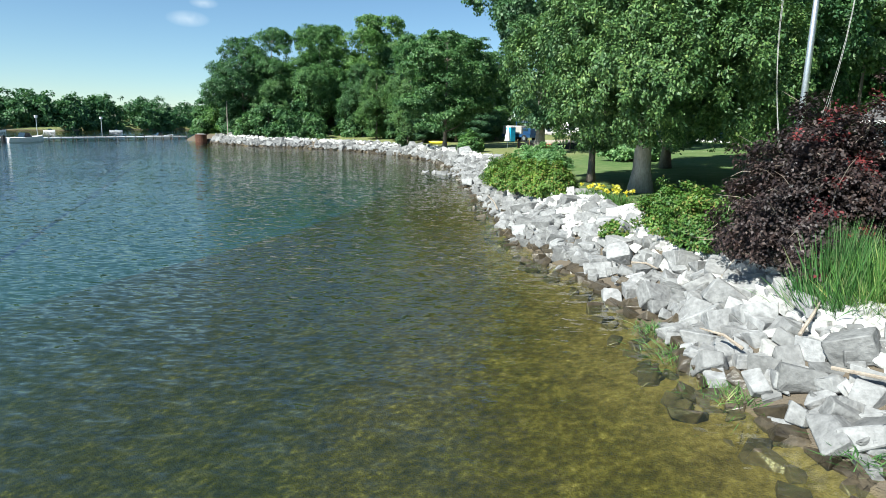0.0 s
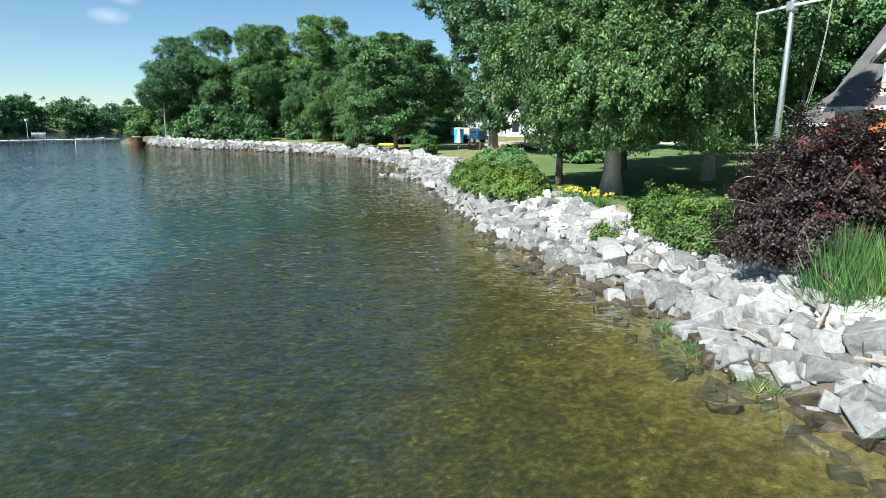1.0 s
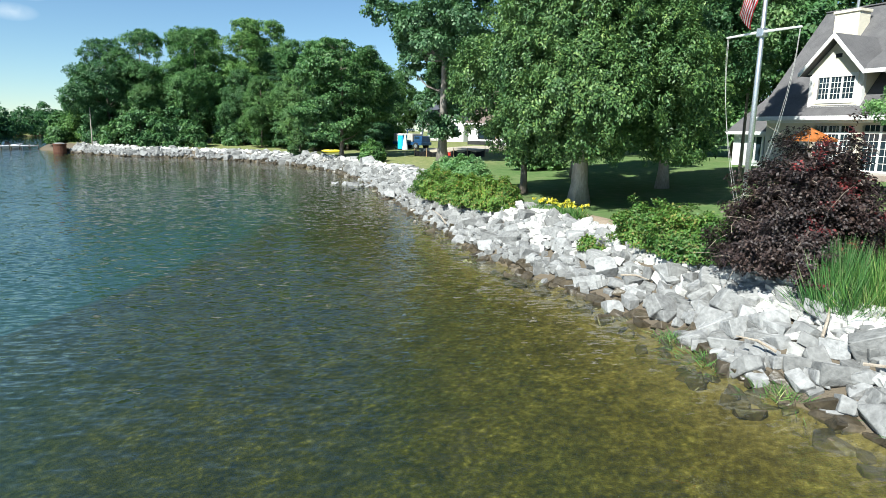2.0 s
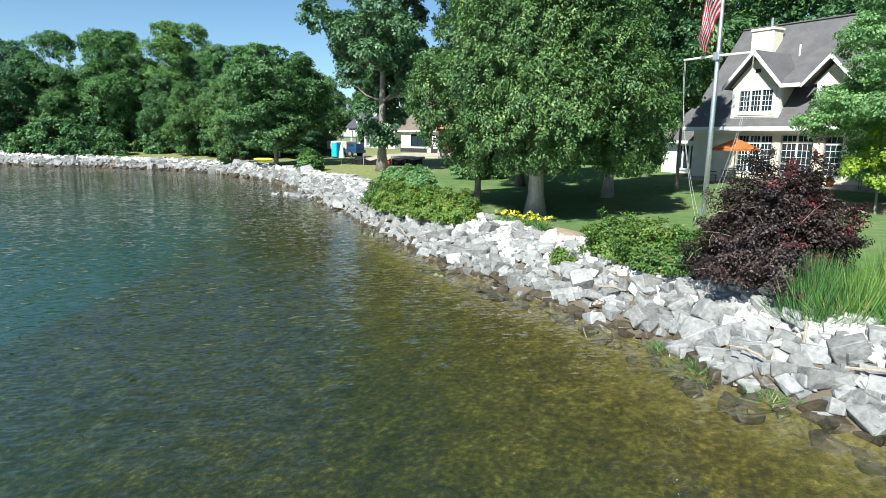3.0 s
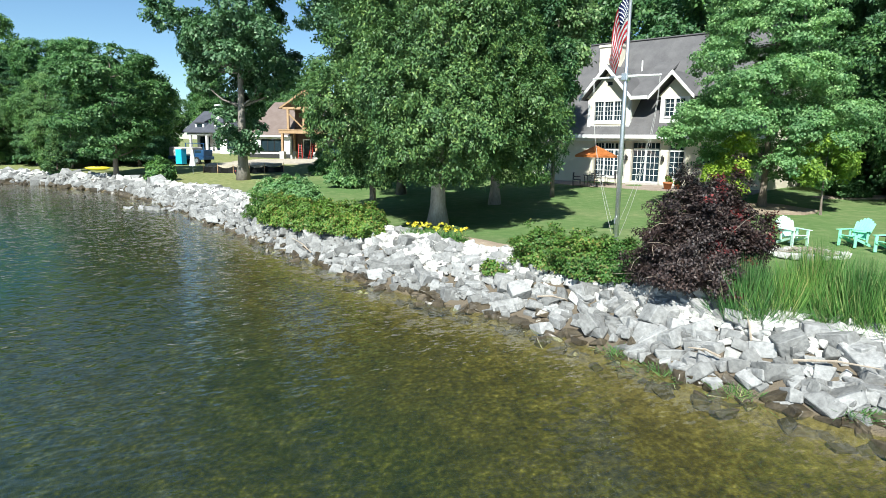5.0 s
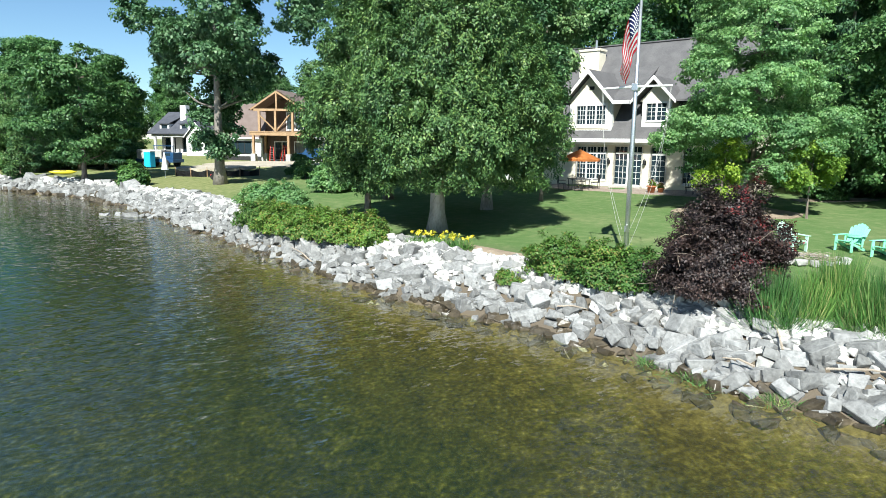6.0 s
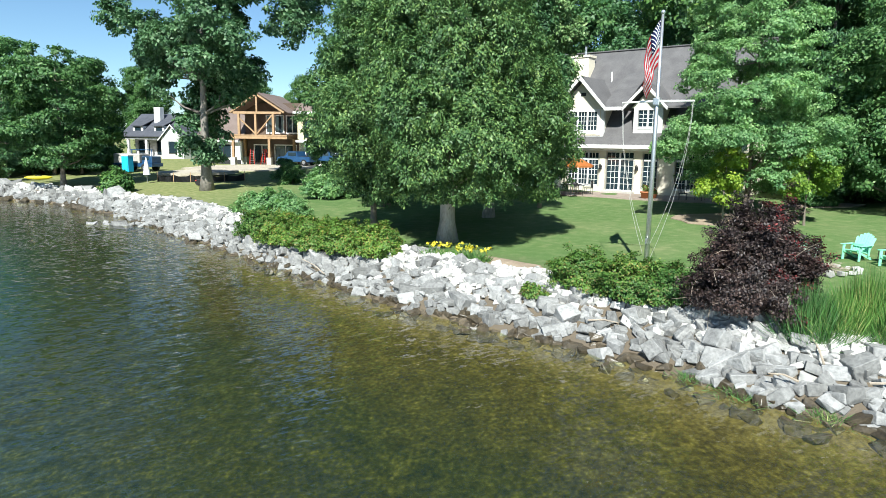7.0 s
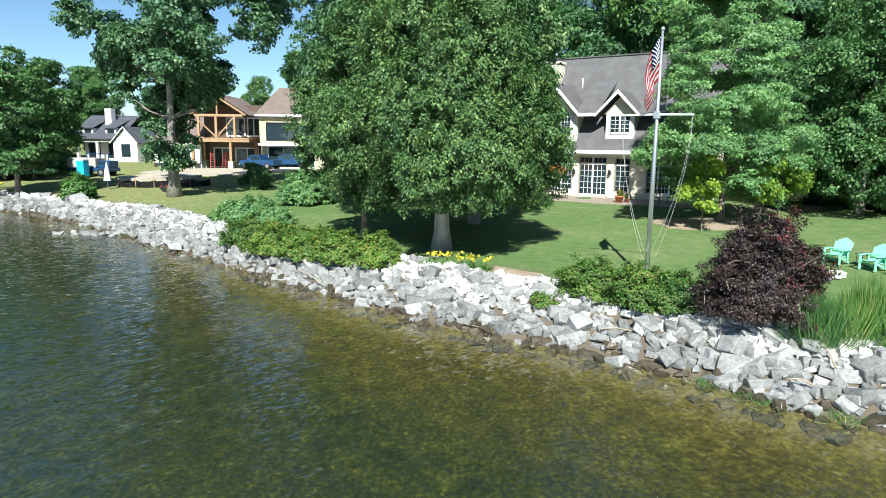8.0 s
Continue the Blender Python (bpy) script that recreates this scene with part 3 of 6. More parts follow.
tree("young_cedar", place(-11.8, 28.4), "young dark-stemmed cedar at the end of the hedge", 23, 11.5, 3.0, 1.7, 0.17, oval, M_CEDAR, M_BARK,
     n=1900, per=44, clump=0.28, leaf=(0.15, 0.07), droop=0.35, core=0.5, wob=0.2, nlimbs=24, boughs=90, lump=0.24, squash=1.1, inner=0.3)
tree("poplar_tree", place(-26.9, 52.4), "tall open poplar with a thick pale trunk", 5, 26, 8.4, 2.6, 0.43, poplar_crown, M_POPLAR, M_BARK_GREY,
     n=2900, per=40, clump=0.5, leaf=(0.27, 0.2), droop=0.35, core=0.35, wob=0.35, nlimbs=70, trunk_top=0.85, boughs=84, lump=0.18, squash=0.8)
tree("ash_tree", place(-2.0, 35.6), "slender pale-leaved ash in front of the house", 27, 18.5, 2.0, 5.0, 0.1, oval, M_POPLAR, M_BARK,
     n=1100, per=42, clump=0.42, leaf=(0.2, 0.12), droop=0.45, core=0.4, wob=0.3, nlimbs=40, boughs=70, lump=0.3, squash=0.9)
tree("maple_tree", place(7.9, 29.9), "light green maple with layered open boughs", 8, 16.5, 4.5, 1.3, 0.17, low_dome, M_MAPLE, M_BARK,
     n=4200, per=46, clump=0.34, leaf=(0.12, 0.085), droop=0.25, core=0.45, wob=0.3, nlimbs=60, flat=0.5, boughs=210, lump=0.2, squash=0.5)
tree("lime_bush", place(5.3, 27.3), "small golden-green tree under the maple", 9, 3.7, 0.95, 1.2, 0.07, dome, M_LIME, M_BARK, n=110, per=40, clump=0.28, leaf=(0.14, 0.1), nlimbs=16, category="shrub", boughs=14)
tree("lime_bush", place(9.3, 27.0), "small golden-green spreading tree under the maple", 10, 3.6, 1.3, 1.6, 0.07, dome, M_LIME, M_BARK, n=130, per=40, clump=0.3, leaf=(0.14, 0.1), nlimbs=16, category="shrub", boughs=16)

# ---- the woods: prototypes, then copies ----
WOODS = {
    "oak": tree("oak_tree", place(-90, 68, 0.4, 0, 0.9), "dark green broadleaf tree of the lakeside wood", 31, 17, 6.4, 1.0, 0.32, oval, M_WOOD, M_BARK, n=1600, per=40, clump=0.6, leaf=(0.26, 0.17), group="lakeside wood", wob=0.25, boughs=90, lump=0.27, core=0.55),
    "elm": tree("elm_tree", place(-83.5, 79.5, 1.4, 0, 1.02), "tall broadleaf tree with an uneven domed crown", 32, 17, 5.2, 1.4, 0.3, poplar_shape, M_BROAD, M_BARK, n=1500, per=40, clump=0.58, leaf=(0.26, 0.17), group="lakeside wood", wob=0.4, boughs=64, lump=0.3),
    "pine": tree("pine_tree", place(-51, 80.5, 0, 0, 0.86), "dark pine with layered boughs", 33, 17, 5.6, 1.0, 0.28, cone, M_PINE, M_BARK, n=1600, per=36, clump=0.5, leaf=(0.34, 0.1), group="lakeside wood", flat=0.3, droop=0.15, wob=0.16, boughs=110, lump=0.2, squash=0.32, tiers=13),
    "ash": tree("ash_tree", place(-73.5, 79, 0.6, 0, 0.98), "slender tall ash with an open feathery top", 36, 17, 4.6, 1.8, 0.24, high_crown, M_BROAD, M_BARK, n=1200, per=40, clump=0.52, leaf=(0.25, 0.16), group="lakeside wood", wob=0.4, boughs=48, lump=0.34, squash=0.9),
    "low": tree("understory_bush", place(-74, 68.5), "leafy bush at the edge of the wood", 34, 3.6, 2.4, 0.2, 0.08, dome, M_WOOD, M_BARK, n=220, per=30, clump=0.42, leaf=(0.28, 0.18), group="wood edge bushes", nlimbs=10, category="bush", boughs=20),
}
# kind, x, y, height in units of 17 m
LAKE_WOOD = [
    ("elm", -95.5, 69, 0.62), ("oak", -98, 76, 0.7), ("oak", -91.5, 74, 0.92), ("ash", -85, 70, 1.0), ("oak", -83, 70.5, 0.78), ("ash", -78, 74, 1.02),
    ("elm", -76, 86, 1.12), ("oak", -71, 84, 1.0), ("oak", -70, 75, 0.78), ("pine", -66, 78, 0.9), ("elm", -61, 79, 0.86), ("pine", -59, 72, 0.82),
    ("oak", -55, 80, 0.95), ("pine", -49, 71, 0.86), ("pine", -46.5, 72, 0.8), ("oak", -56, 70, 0.74), ("oak", -64, 72, 0.7), ("oak", -88, 84, 0.95),
    ("oak", -102, 84, 0.8), ("pine", -52.5, 68.5, 0.7)]
SITE_WOOD = [
    ("elm", -66, 92, 0.95), ("oak", -58, 94, 0.95), ("elm", -108, 92, 0.8), ("oak", -70, 112, 0.8), ("elm", -62, 130, 0.85), ("oak", -50, 140, 0.9),
    ("oak", -40, 132, 0.85), ("oak", -30, 128, 0.9), ("elm", -20, 122, 1.0), ("oak", -12, 110, 0.9), ("elm", -16, 100, 0.9), ("oak", -66, 118, 0.8),
    ("oak", -62.5, 103, 0.72), ("oak", -69, 96, 0.8), ("elm", -74, 92, 0.85), ("oak", -74, 104, 0.85), ("elm", -58, 122, 0.8), ("oak", -48, 122, 0.75),
    ("oak", -42, 118, 0.8), ("oak", -80, 116, 0.85), ("oak", -36, 112, 0.8), ("oak", -80, 130, 0.8), ("oak", -95, 120, 0.8)]
HOUSE_WOOD = [
    ("oak", -6, 98, 1.1), ("oak", -9, 64, 1.25), ("elm", -2, 66, 1.3), ("oak", 6, 66, 1.35), ("oak", 14, 62, 1.3), ("elm", 20, 58, 1.35),
    ("oak", 26, 52, 1.25), ("pine", 17.5, 47, 1.2), ("pine", 22, 45, 1.3), ("oak", 30, 44, 1.2), ("oak", 17, 30.5, 0.72), ("oak", 22, 34, 0.8),
    ("elm", 26, 28, 0.9), ("oak", 30, 20, 0.9), ("oak", 36, 36, 1.1), ("oak", 34, 60, 1.3),
    ("oak", 24, 8, 0.9), ("oak", 34, -4, 1.0), ("oak", 44, 12, 1.1)]
for i, (k, x, y, s) in enumerate(LAKE_WOOD + SITE_WOOD + HOUSE_WOOD):
    s *= (1.0 if k in ("elm", "ash") else 0.92) if x < -40 and y < 100 else 1.12
    copy_thing(WOODS[k], place(x, y, i * 2.4, 0, 1) @ Matrix.Diagonal((s * (0.9 + 0.1 * math.sin(i * 7)), s * (0.9 + 0.1 * math.cos(i * 5)), s, 1)))
for i, (x, y, s) in enumerate([(-77.5, 66, 1.1), (-80.5, 65.5, 1.3), (-84, 66, 1.2), (-88, 66.5, 0.9), (-91, 67, 1.2), (-99, 70, 1.5), (-103, 70, 1.3), 
                               (16.5, 38, 1.3), (20, 36, 1.4), (23.5, 33.5, 1.5), (27, 31, 1.5), (19, 41, 1.6), (24, 38, 1.6), (30, 27, 1.5), (-64, 74, 1.2), (-58, 76, 1.3), (-72, 76, 1.4), (-52, 74, 1.2), (-80, 72, 1.5), (-47, 78, 1.2), (-86, 72, 1.4), (-66, 80, 1.5),
                               (-20.5, 57, 0.5), (-17.5, 54, 0.45), (14, 33.5, 0.5), (20, 29, 0.8), (-22, 62, 0.55)]):
    copy_thing(WOODS["low"], place(x, y, i * 1.9, 0, 1) @ Matrix.Diagonal((s, s * 1.1, s, 1)))


def far_wood():
    """The wood on the far side of the lake, low and hazy with distance."""
    g = np.random.default_rng(55)
    out = []
    line = [Vector((*p, 0)) for p in FAR[1:8]]
    for a, b in zip(line, line[1:]):
        n = int((b - a).length / 1.1)
        for k in range(n):
            q = a.lerp(b, (k + g.random()) / n)
            back = g.uniform(0.5, 26)
            d = (b - a).normalized()
            x, y = q.x - d.y * back * 1.0, q.y + d.x * back
            h = g.uniform(5.0, 10.0)
            w = g.uniform(2.6, 4.4)
            c, o = crown_clumps(g, 34, dome, h, w, 0.5, 0.3, 12, 0.42)
            c += np.array([x, y, 0.4 + back * 0.05])
            out.append(leaves(g, c, 1.0, 22, 0.7, 0.5, o, 0.3))
    return np.concatenate(out)


tagged(put("far_wood", quads_mesh("far_wood", far_wood(), M_WOOD), None), "green wood along the far lake shore", "wood", kind="stuff")


# ---- shrubs near the water ----
def shrub(name, m, label, seed, size, mat, n, per, clump, leaf, stems=14, twigs=None, category="shrub", group="", extra=None, droop=0.2):
    """A leafy mound (size: half length, half width, height) on many thin stems."""
    g = np.random.default_rng(seed)
    root = thing(name, m, label, category, group)
    u = unit(g.normal(size=(n, 3)))
    u[:, 2] = np.abs(u[:, 2])
    lump = 1 + 0.22 * np.sin(u[:, 0] * 6 + seed) * np.cos(u[:, 1] * 7 + u[:, 2] * 5) + 0.10 * g.normal(size=n)
    rad = (0.55 + 0.45 * g.random(n) ** 0.5) * lump
    c = u * rad[:, None] * np.array(size) * np.array([1, 1, 0.86]) + np.array([0, 0, 0.12 * size[2]])
    bm = bmesh.new()
    for i in g.choice(n, stems, replace=False):
        tube(bm, [(c[i][0] * 0.15, c[i][1] * 0.15, -0.05), tuple(c[i] * 0.55 + np.array([0, 0, 0.1])), tuple(c[i])], [0.025 * size[2], 0.016 * size[2], 0.006], 5)
    part("stem", bm, M_BARK, root)
    put("foliage", quads_mesh("foliage", leaves(g, c, clump, per, leaf[0], leaf[1], u, droop), mat), None, root)
    if twigs:
        bm = bmesh.new()
        for i in range(twigs[0]):
            p = Vector(c[g.integers(n)]) * 1.0
            q = p + Vector(g.normal(size=3)) * 0.28 + Vector(twigs[1])
            tube(bm, [p * 0.7, p * 0.95 + Vector((0, 0, 0.03)), p.lerp(q, 0.6) + Vector((0, 0, 0.04)), q], [0.012, 0.010, 0.007, 0.003], 4)
        part("dead_twig", bm, M_TWIG, root, "bare grey-brown twigs")
    if extra:
        sel = extra[1](u, c)
        put("new_growth", quads_mesh("new_growth", leaves(g, c[sel] * 1.04, clump * 0.9, extra[2], leaf[0], leaf[1], u[sel], droop), extra[0]), None, root, extra[3])
    return root


M_TWIG = surface("dry_twig", (0.24, 0.19, 0.14), (0.42, 0.36, 0.29), 6, 0.9)
shrub("purple_smokebush", place(-1.0, 13.3, 0.3), "large purple-leaved shrub with red new growth", 41, (1.6, 1.5, 2.85), M_PURPLE, 1250, 66, 0.19, (0.07, 0.042), 46, (110, (-0.3, -0.2, 0.1)),
      extra=(M_RED, lambda u, c: np.nonzero((u[:, 0] * 0.5 - u[:, 1] * 0.75 + u[:, 2] * 0.6 > 0.62) & (np.sin(c[:, 0] * 5.1) * np.cos(c[:, 2] * 4.3 + c[:, 1] * 3) > 0.3))[0], 22, "bright red young leaves"))
for i, (x, y, a, b, h) in enumerate([(-4.6, 16.9, 1.1, 0.85, 1.15), (-3.5, 15.6, 1.15, 0.9, 1.25), (-2.55, 14.9, 0.85, 0.8, 1.05)]):
    shrub("green_shrub", place(x, y, -0.8), "rounded bright green shrub above the stone bank", 50 + i, (a, b, h), M_HEDGE, 360, 60, 0.17, (0.08, 0.05), 16, group="shrubs above the bank")
for i, (x, y, a, b, h) in enumerate([(-17.6, 30.6, 1.5, 1.2, 1.3), (-16.0, 28.4, 1.5, 1.2, 1.45), (-14.4, 26.6, 1.4, 1.15, 1.35), (-12.9, 25.0, 1.2, 1.0, 1.25), (-11.3, 23.4, 1.0, 0.95, 1.2)]):
    shrub("hedge_shrub", place(x, y, -0.85), "dense green shrub of the shoreline hedge", 60 + i, (a, b, h), M_HEDGE, 460, 56, 0.19, (0.095, 0.06), 16, group="shoreline hedge")
shrub("bright_shrub", place(-18.5, 36.4, 0), "low bright green shrub past the hedge", 70, (1.9, 1.6, 1.4), M_MAPLE, 320, 40, 0.2, (0.15, 0.09), 14)
shrub("bright_shrub", place(-16.9, 33.5, 0), "low bright green leafy shrub past the hedge", 72, (1.3, 1.2, 1.2), M_MAPLE, 220, 40, 0.2, (0.15, 0.09), 14)
shrub("dome_shrub", place(-15.5, 44.3, 0), "clipped round green shrub by the drive", 71, (2.0, 1.9, 2.3), M_MAPLE, 420, 42, 0.24, (0.17, 0.11), 16)
shrub("bank_shrub", place(-34.2, 52.0, 0), "rounded green shrub growing among the bank stones", 73, (1.1, 1.05, 1.9), M_BROAD, 320, 40, 0.28, (0.2, 0.13), 16)
shrub("bank_plant", place(-6.2, 16.9, 0, 0.15), "small green leafy plant between the stones", 74, (0.42, 0.38, 0.42), M_HEDGE, 60, 30, 0.1, (0.1, 0.06), 10)
tree("arborvitae", place(-50.2, 62.2), "narrow dark arborvitae on the stone bank", 75, 5.0, 1.5, 0.1, 0.1, cone, M_CEDAR, M_BARK, n=420, per=32, clump=0.26, leaf=(0.2, 0.1), droop=-0.2, nlimbs=10)


def blades(seed, n, spread, height, width):
    g = np.random.default_rng(seed)
    p = np.stack([g.normal(0, spread[0], n), g.normal(0, spread[1], n), np.zeros(n)], 1)
    h = height * (0.3 + 0.8 * g.random(n) ** 0.8) * np.exp(-0.16 * ((p[:, 0] / spread[0]) ** 2 + (p[:, 1] / spread[1]) ** 2))
    tip = p * np.array([1.25, 1.25, 1]) + np.stack([g.normal(0.02, 0.12, n), g.normal(0.02, 0.12, n), h], 1)
    mid = p * 0.4 + tip * 0.6 - (tip - p) * 0.08 + np.stack([np.zeros(n), np.zeros(n), h * 0.06], 1)
    sd = unit(np.stack([g.normal(size=n), g.normal(size=n), np.zeros(n)], 1)) * width
    return np.stack([p - sd * 0.6, p + sd * 0.6, mid + sd * 0.5, tip], 1)


for i, (x, y, sx, sy, h, n) in enumerate([(-0.5, 11.55, 0.26, 0.24, 1.45, 1500), (0.1, 11.4, 0.26, 0.24, 1.25, 1300), (1.1, 11.7, 0.34, 0.34, 1.75, 2000), (1.6, 10.8, 0.36, 0.32, 1.6, 2000),
                                          (2.2, 10.2, 0.34, 0.32, 1.5, 1700), (3.0, 9.6, 0.4, 0.35, 1.4, 1600), (0.9, 10.9, 0.22, 0.2, 0.8, 900)]):
    r = thing("ornamental_grass", place(x, y), "tall green ornamental grass clump behind the stones", "grass clump", "grass clumps")
    tagged(put("blade_tuft", quads_mesh("blade_tuft", blades(80 + i, int(n * 1.5), (sx * 1.1, sy * 1.1), h * 1.0, 0.0055), M_BLADE), None, r), kind="stuff")


# ---------- the main house ----------
def striped(name, dark, light, pitch, rough=0.75, tall=True, vary_noise=1.2, relief=0.7):
    """Lap siding or shingle courses: a fine course relief over mottled colour."""
    m, nt, b = mat_base(name)
    co = coords(nt)
    big = noise_at(nt, co, vary_noise, 4)
    fine = noise_at(nt, coords(nt, (1, 1, 4)), 9, 3)
    w = node(nt, "ShaderNodeTexWave", Scale=1.0 / pitch / 3.1416 * 1.5708, Distortion=0.0)
    w.wave_type, w.bands_direction, w.wave_profile = "BANDS", "Z", "SAW"
    nt.links.new(co, w.inputs[0])
    col = mixc(nt, 0.4, ramp(nt, big, [(0.3, dark), (0.7, light)]), ramp(nt, fine, [(0.3, dark), (0.7, light)]))
    nt.links.new(col, b.inputs["Base Color"])
    b.inputs["Roughness"].default_value = rough
    b.inputs["Specular IOR Level"].default_value = 0.3
    inv = nt.nodes.new("ShaderNodeMath")
    inv.operation = "SUBTRACT"
    inv.inputs[0].default_value = 1.0
    nt.links.new(w.outputs["Fac"], inv.inputs[1])
    bump(nt, inv.outputs[0], relief * 0.6, 0.02, b)
    return m


M_SIDING = striped("cream_siding", (0.62, 0.57, 0.45), (0.72, 0.67, 0.54), 0.14)
M_TRIM = surface("white_trim", (0.72, 0.72, 0.70), (0.82, 0.82, 0.80), 1.5, 0.5, relief=0.05)
M_SHINGLE = striped("grey_shingle", (0.085, 0.082, 0.085), (0.15, 0.145, 0.145), 0.14, 0.9, relief=0.9)
M_SHINGLE_BROWN = striped("brown_shingle", (0.14, 0.105, 0.09), (0.21, 0.165, 0.145), 0.16, 0.9, relief=0.9)
M_SHINGLE_BLUE = striped("slate_shingle", (0.05, 0.055, 0.07), (0.10, 0.105, 0.125), 0.16, 0.9, relief=0.9)
M_WHITE = surface("white_board", (0.70, 0.70, 0.70), (0.80, 0.80, 0.79), 0.8, 0.65)
M_WRAP = surface("tan_sheathing", (0.50, 0.44, 0.28), (0.60, 0.54, 0.37), 0.9, 0.8)
M_TIMBER = surface("fresh_timber", (0.30, 0.19, 0.10), (0.43, 0.29, 0.165), 2.0, 0.7, fine=25, stretch=(1, 1, 0.3))
M_SHEATH = surface("brown_sheathing", (0.08, 0.056, 0.042), (0.145, 0.105, 0.08), 1.0, 0.85)
M_CONCRETE = surface("concrete", (0.36, 0.34, 0.31), (0.50, 0.48, 0.44), 1.2, 0.9)
M_GRAVEL = surface("gravel", (0.33, 0.29, 0.22), (0.52, 0.46, 0.37), 0.7, 0.95, fine=18, relief=0.8, depth=0.04)
M_MULCH = surface("mulch", (0.20, 0.145, 0.10), (0.42, 0.34, 0.25), 1.2, 0.95, fine=16, relief=0.8, depth=0.05)
M_PAVER = surface("brick_paver", (0.22, 0.17, 0.135), (0.36, 0.30, 0.25), 2.0, 0.85, fine=14)
# Near-black: indoor gloom put into the colour; one stone base uses it too.
M_DARK = surface("near_black", (0.02, 0.02, 0.022), (0.05, 0.05, 0.05), 1.0, 0.9)
M_METAL = surface("galvanised_pole", (0.55, 0.57, 0.58), (0.72, 0.74, 0.75), 2.0, 0.38, 0.85, fine=30, relief=0.05)
M_BLACK = surface("black_iron", (0.012, 0.012, 0.013), (0.03, 0.03, 0.03), 4, 0.5)
M_MINT = surface("mint_plastic", (0.24, 0.66, 0.44), (0.32, 0.76, 0.53), 2.0, 0.45, relief=0.05)
M_MINT_PALE = surface("bleached_mint_plastic", (0.50, 0.74, 0.60), (0.60, 0.82, 0.70), 2.0, 0.5, relief=0.05)
M_ORANGE = surface("orange_canvas", (0.60, 0.21, 0.05), (0.74, 0.30, 0.09), 2.0, 0.85)
M_BLUE = surface("blue_paint", (0.012, 0.045, 0.12), (0.025, 0.085, 0.19), 2.0, 0.4)
M_CYAN = surface("cyan_plastic", (0.02, 0.38, 0.66), (0.04, 0.48, 0.78), 2.0, 0.45)
M_REDP = surface("red_paint", (0.45, 0.02, 0.015), (0.62, 0.05, 0.03), 3.0, 0.4)
M_TYRE = surface("rubber", (0.012, 0.012, 0.012), (0.03, 0.03, 0.03), 4, 0.85)
M_ROPE = surface("weathered_rope", (0.36, 0.36, 0.33), (0.5, 0.49, 0.46), 6, 0.8)
M_CLOTH = surface("white_cloth", (0.66, 0.66, 0.68), (0.80, 0.80, 0.80), 3, 0.9)
M_TERRA = surface("terracotta", (0.40, 0.14, 0.06), (0.52, 0.21, 0.10), 3, 0.85)


def glass_material():
    m, nt, b = mat_base("window_glass")
    b.inputs["Base Color"].default_value = (0.02, 0.035, 0.045, 1)
    b.inputs["Roughness"].default_value = 0.04
    b.inputs["Specular IOR Level"].default_value = 0.9
    co = coords(nt)
    bump(nt, noise_at(nt, co, 1.3, 2), 0.05, 0.05, b)
    return m


M_GLASS = glass_material()


def wall(bm, x0, x1, z0, z1, y0, y1, holes=()):
    """One connected wall along local x, with openings (x0, z0, x1, z1) cut right through."""
    xs = sorted({x0, x1, *[h[0] for h in holes], *[h[2] for h in holes]})
    zs = sorted({z0, z1, *[h[1] for h in holes], *[h[3] for h in holes]})
    nodes = {}

    def at(i, k, y):
        if (i, k, y) not in nodes:
            nodes[i, k, y] = bm.verts.new((xs[i], y, zs[k]))
        return nodes[i, k, y]

    def solid(i, k):
        if not (0 <= i < len(xs) - 1 and 0 <= k < len(zs) - 1):
            return False
        cx, cz = (xs[i] + xs[i + 1]) / 2, (zs[k] + zs[k + 1]) / 2
        return not any(h[0] < cx < h[2] and h[1] < cz < h[3] for h in holes)
    for i in range(len(xs) - 1):
        for k in range(len(zs) - 1):
            if not solid(i, k):
                continue
            c = [(i, k), (i + 1, k), (i + 1, k + 1), (i, k + 1)]
            bm.faces.new([at(a, b, y0) for a, b in c])
            bm.faces.new([at(a, b, y1) for a, b in c[::-1]])
            for n, (di, dk) in enumerate(((0, -1), (1, 0), (0, 1), (-1, 0))):
                if not solid(i + di, k + dk):
                    a, b = c[n], c[(n + 1) % 4]
                    bm.faces.new((at(*b, y0), at(*a, y0), at(*a, y1), at(*b, y1)))
    bmesh.ops.recalc_face_normals(bm, faces=bm.faces[:])
    return bm


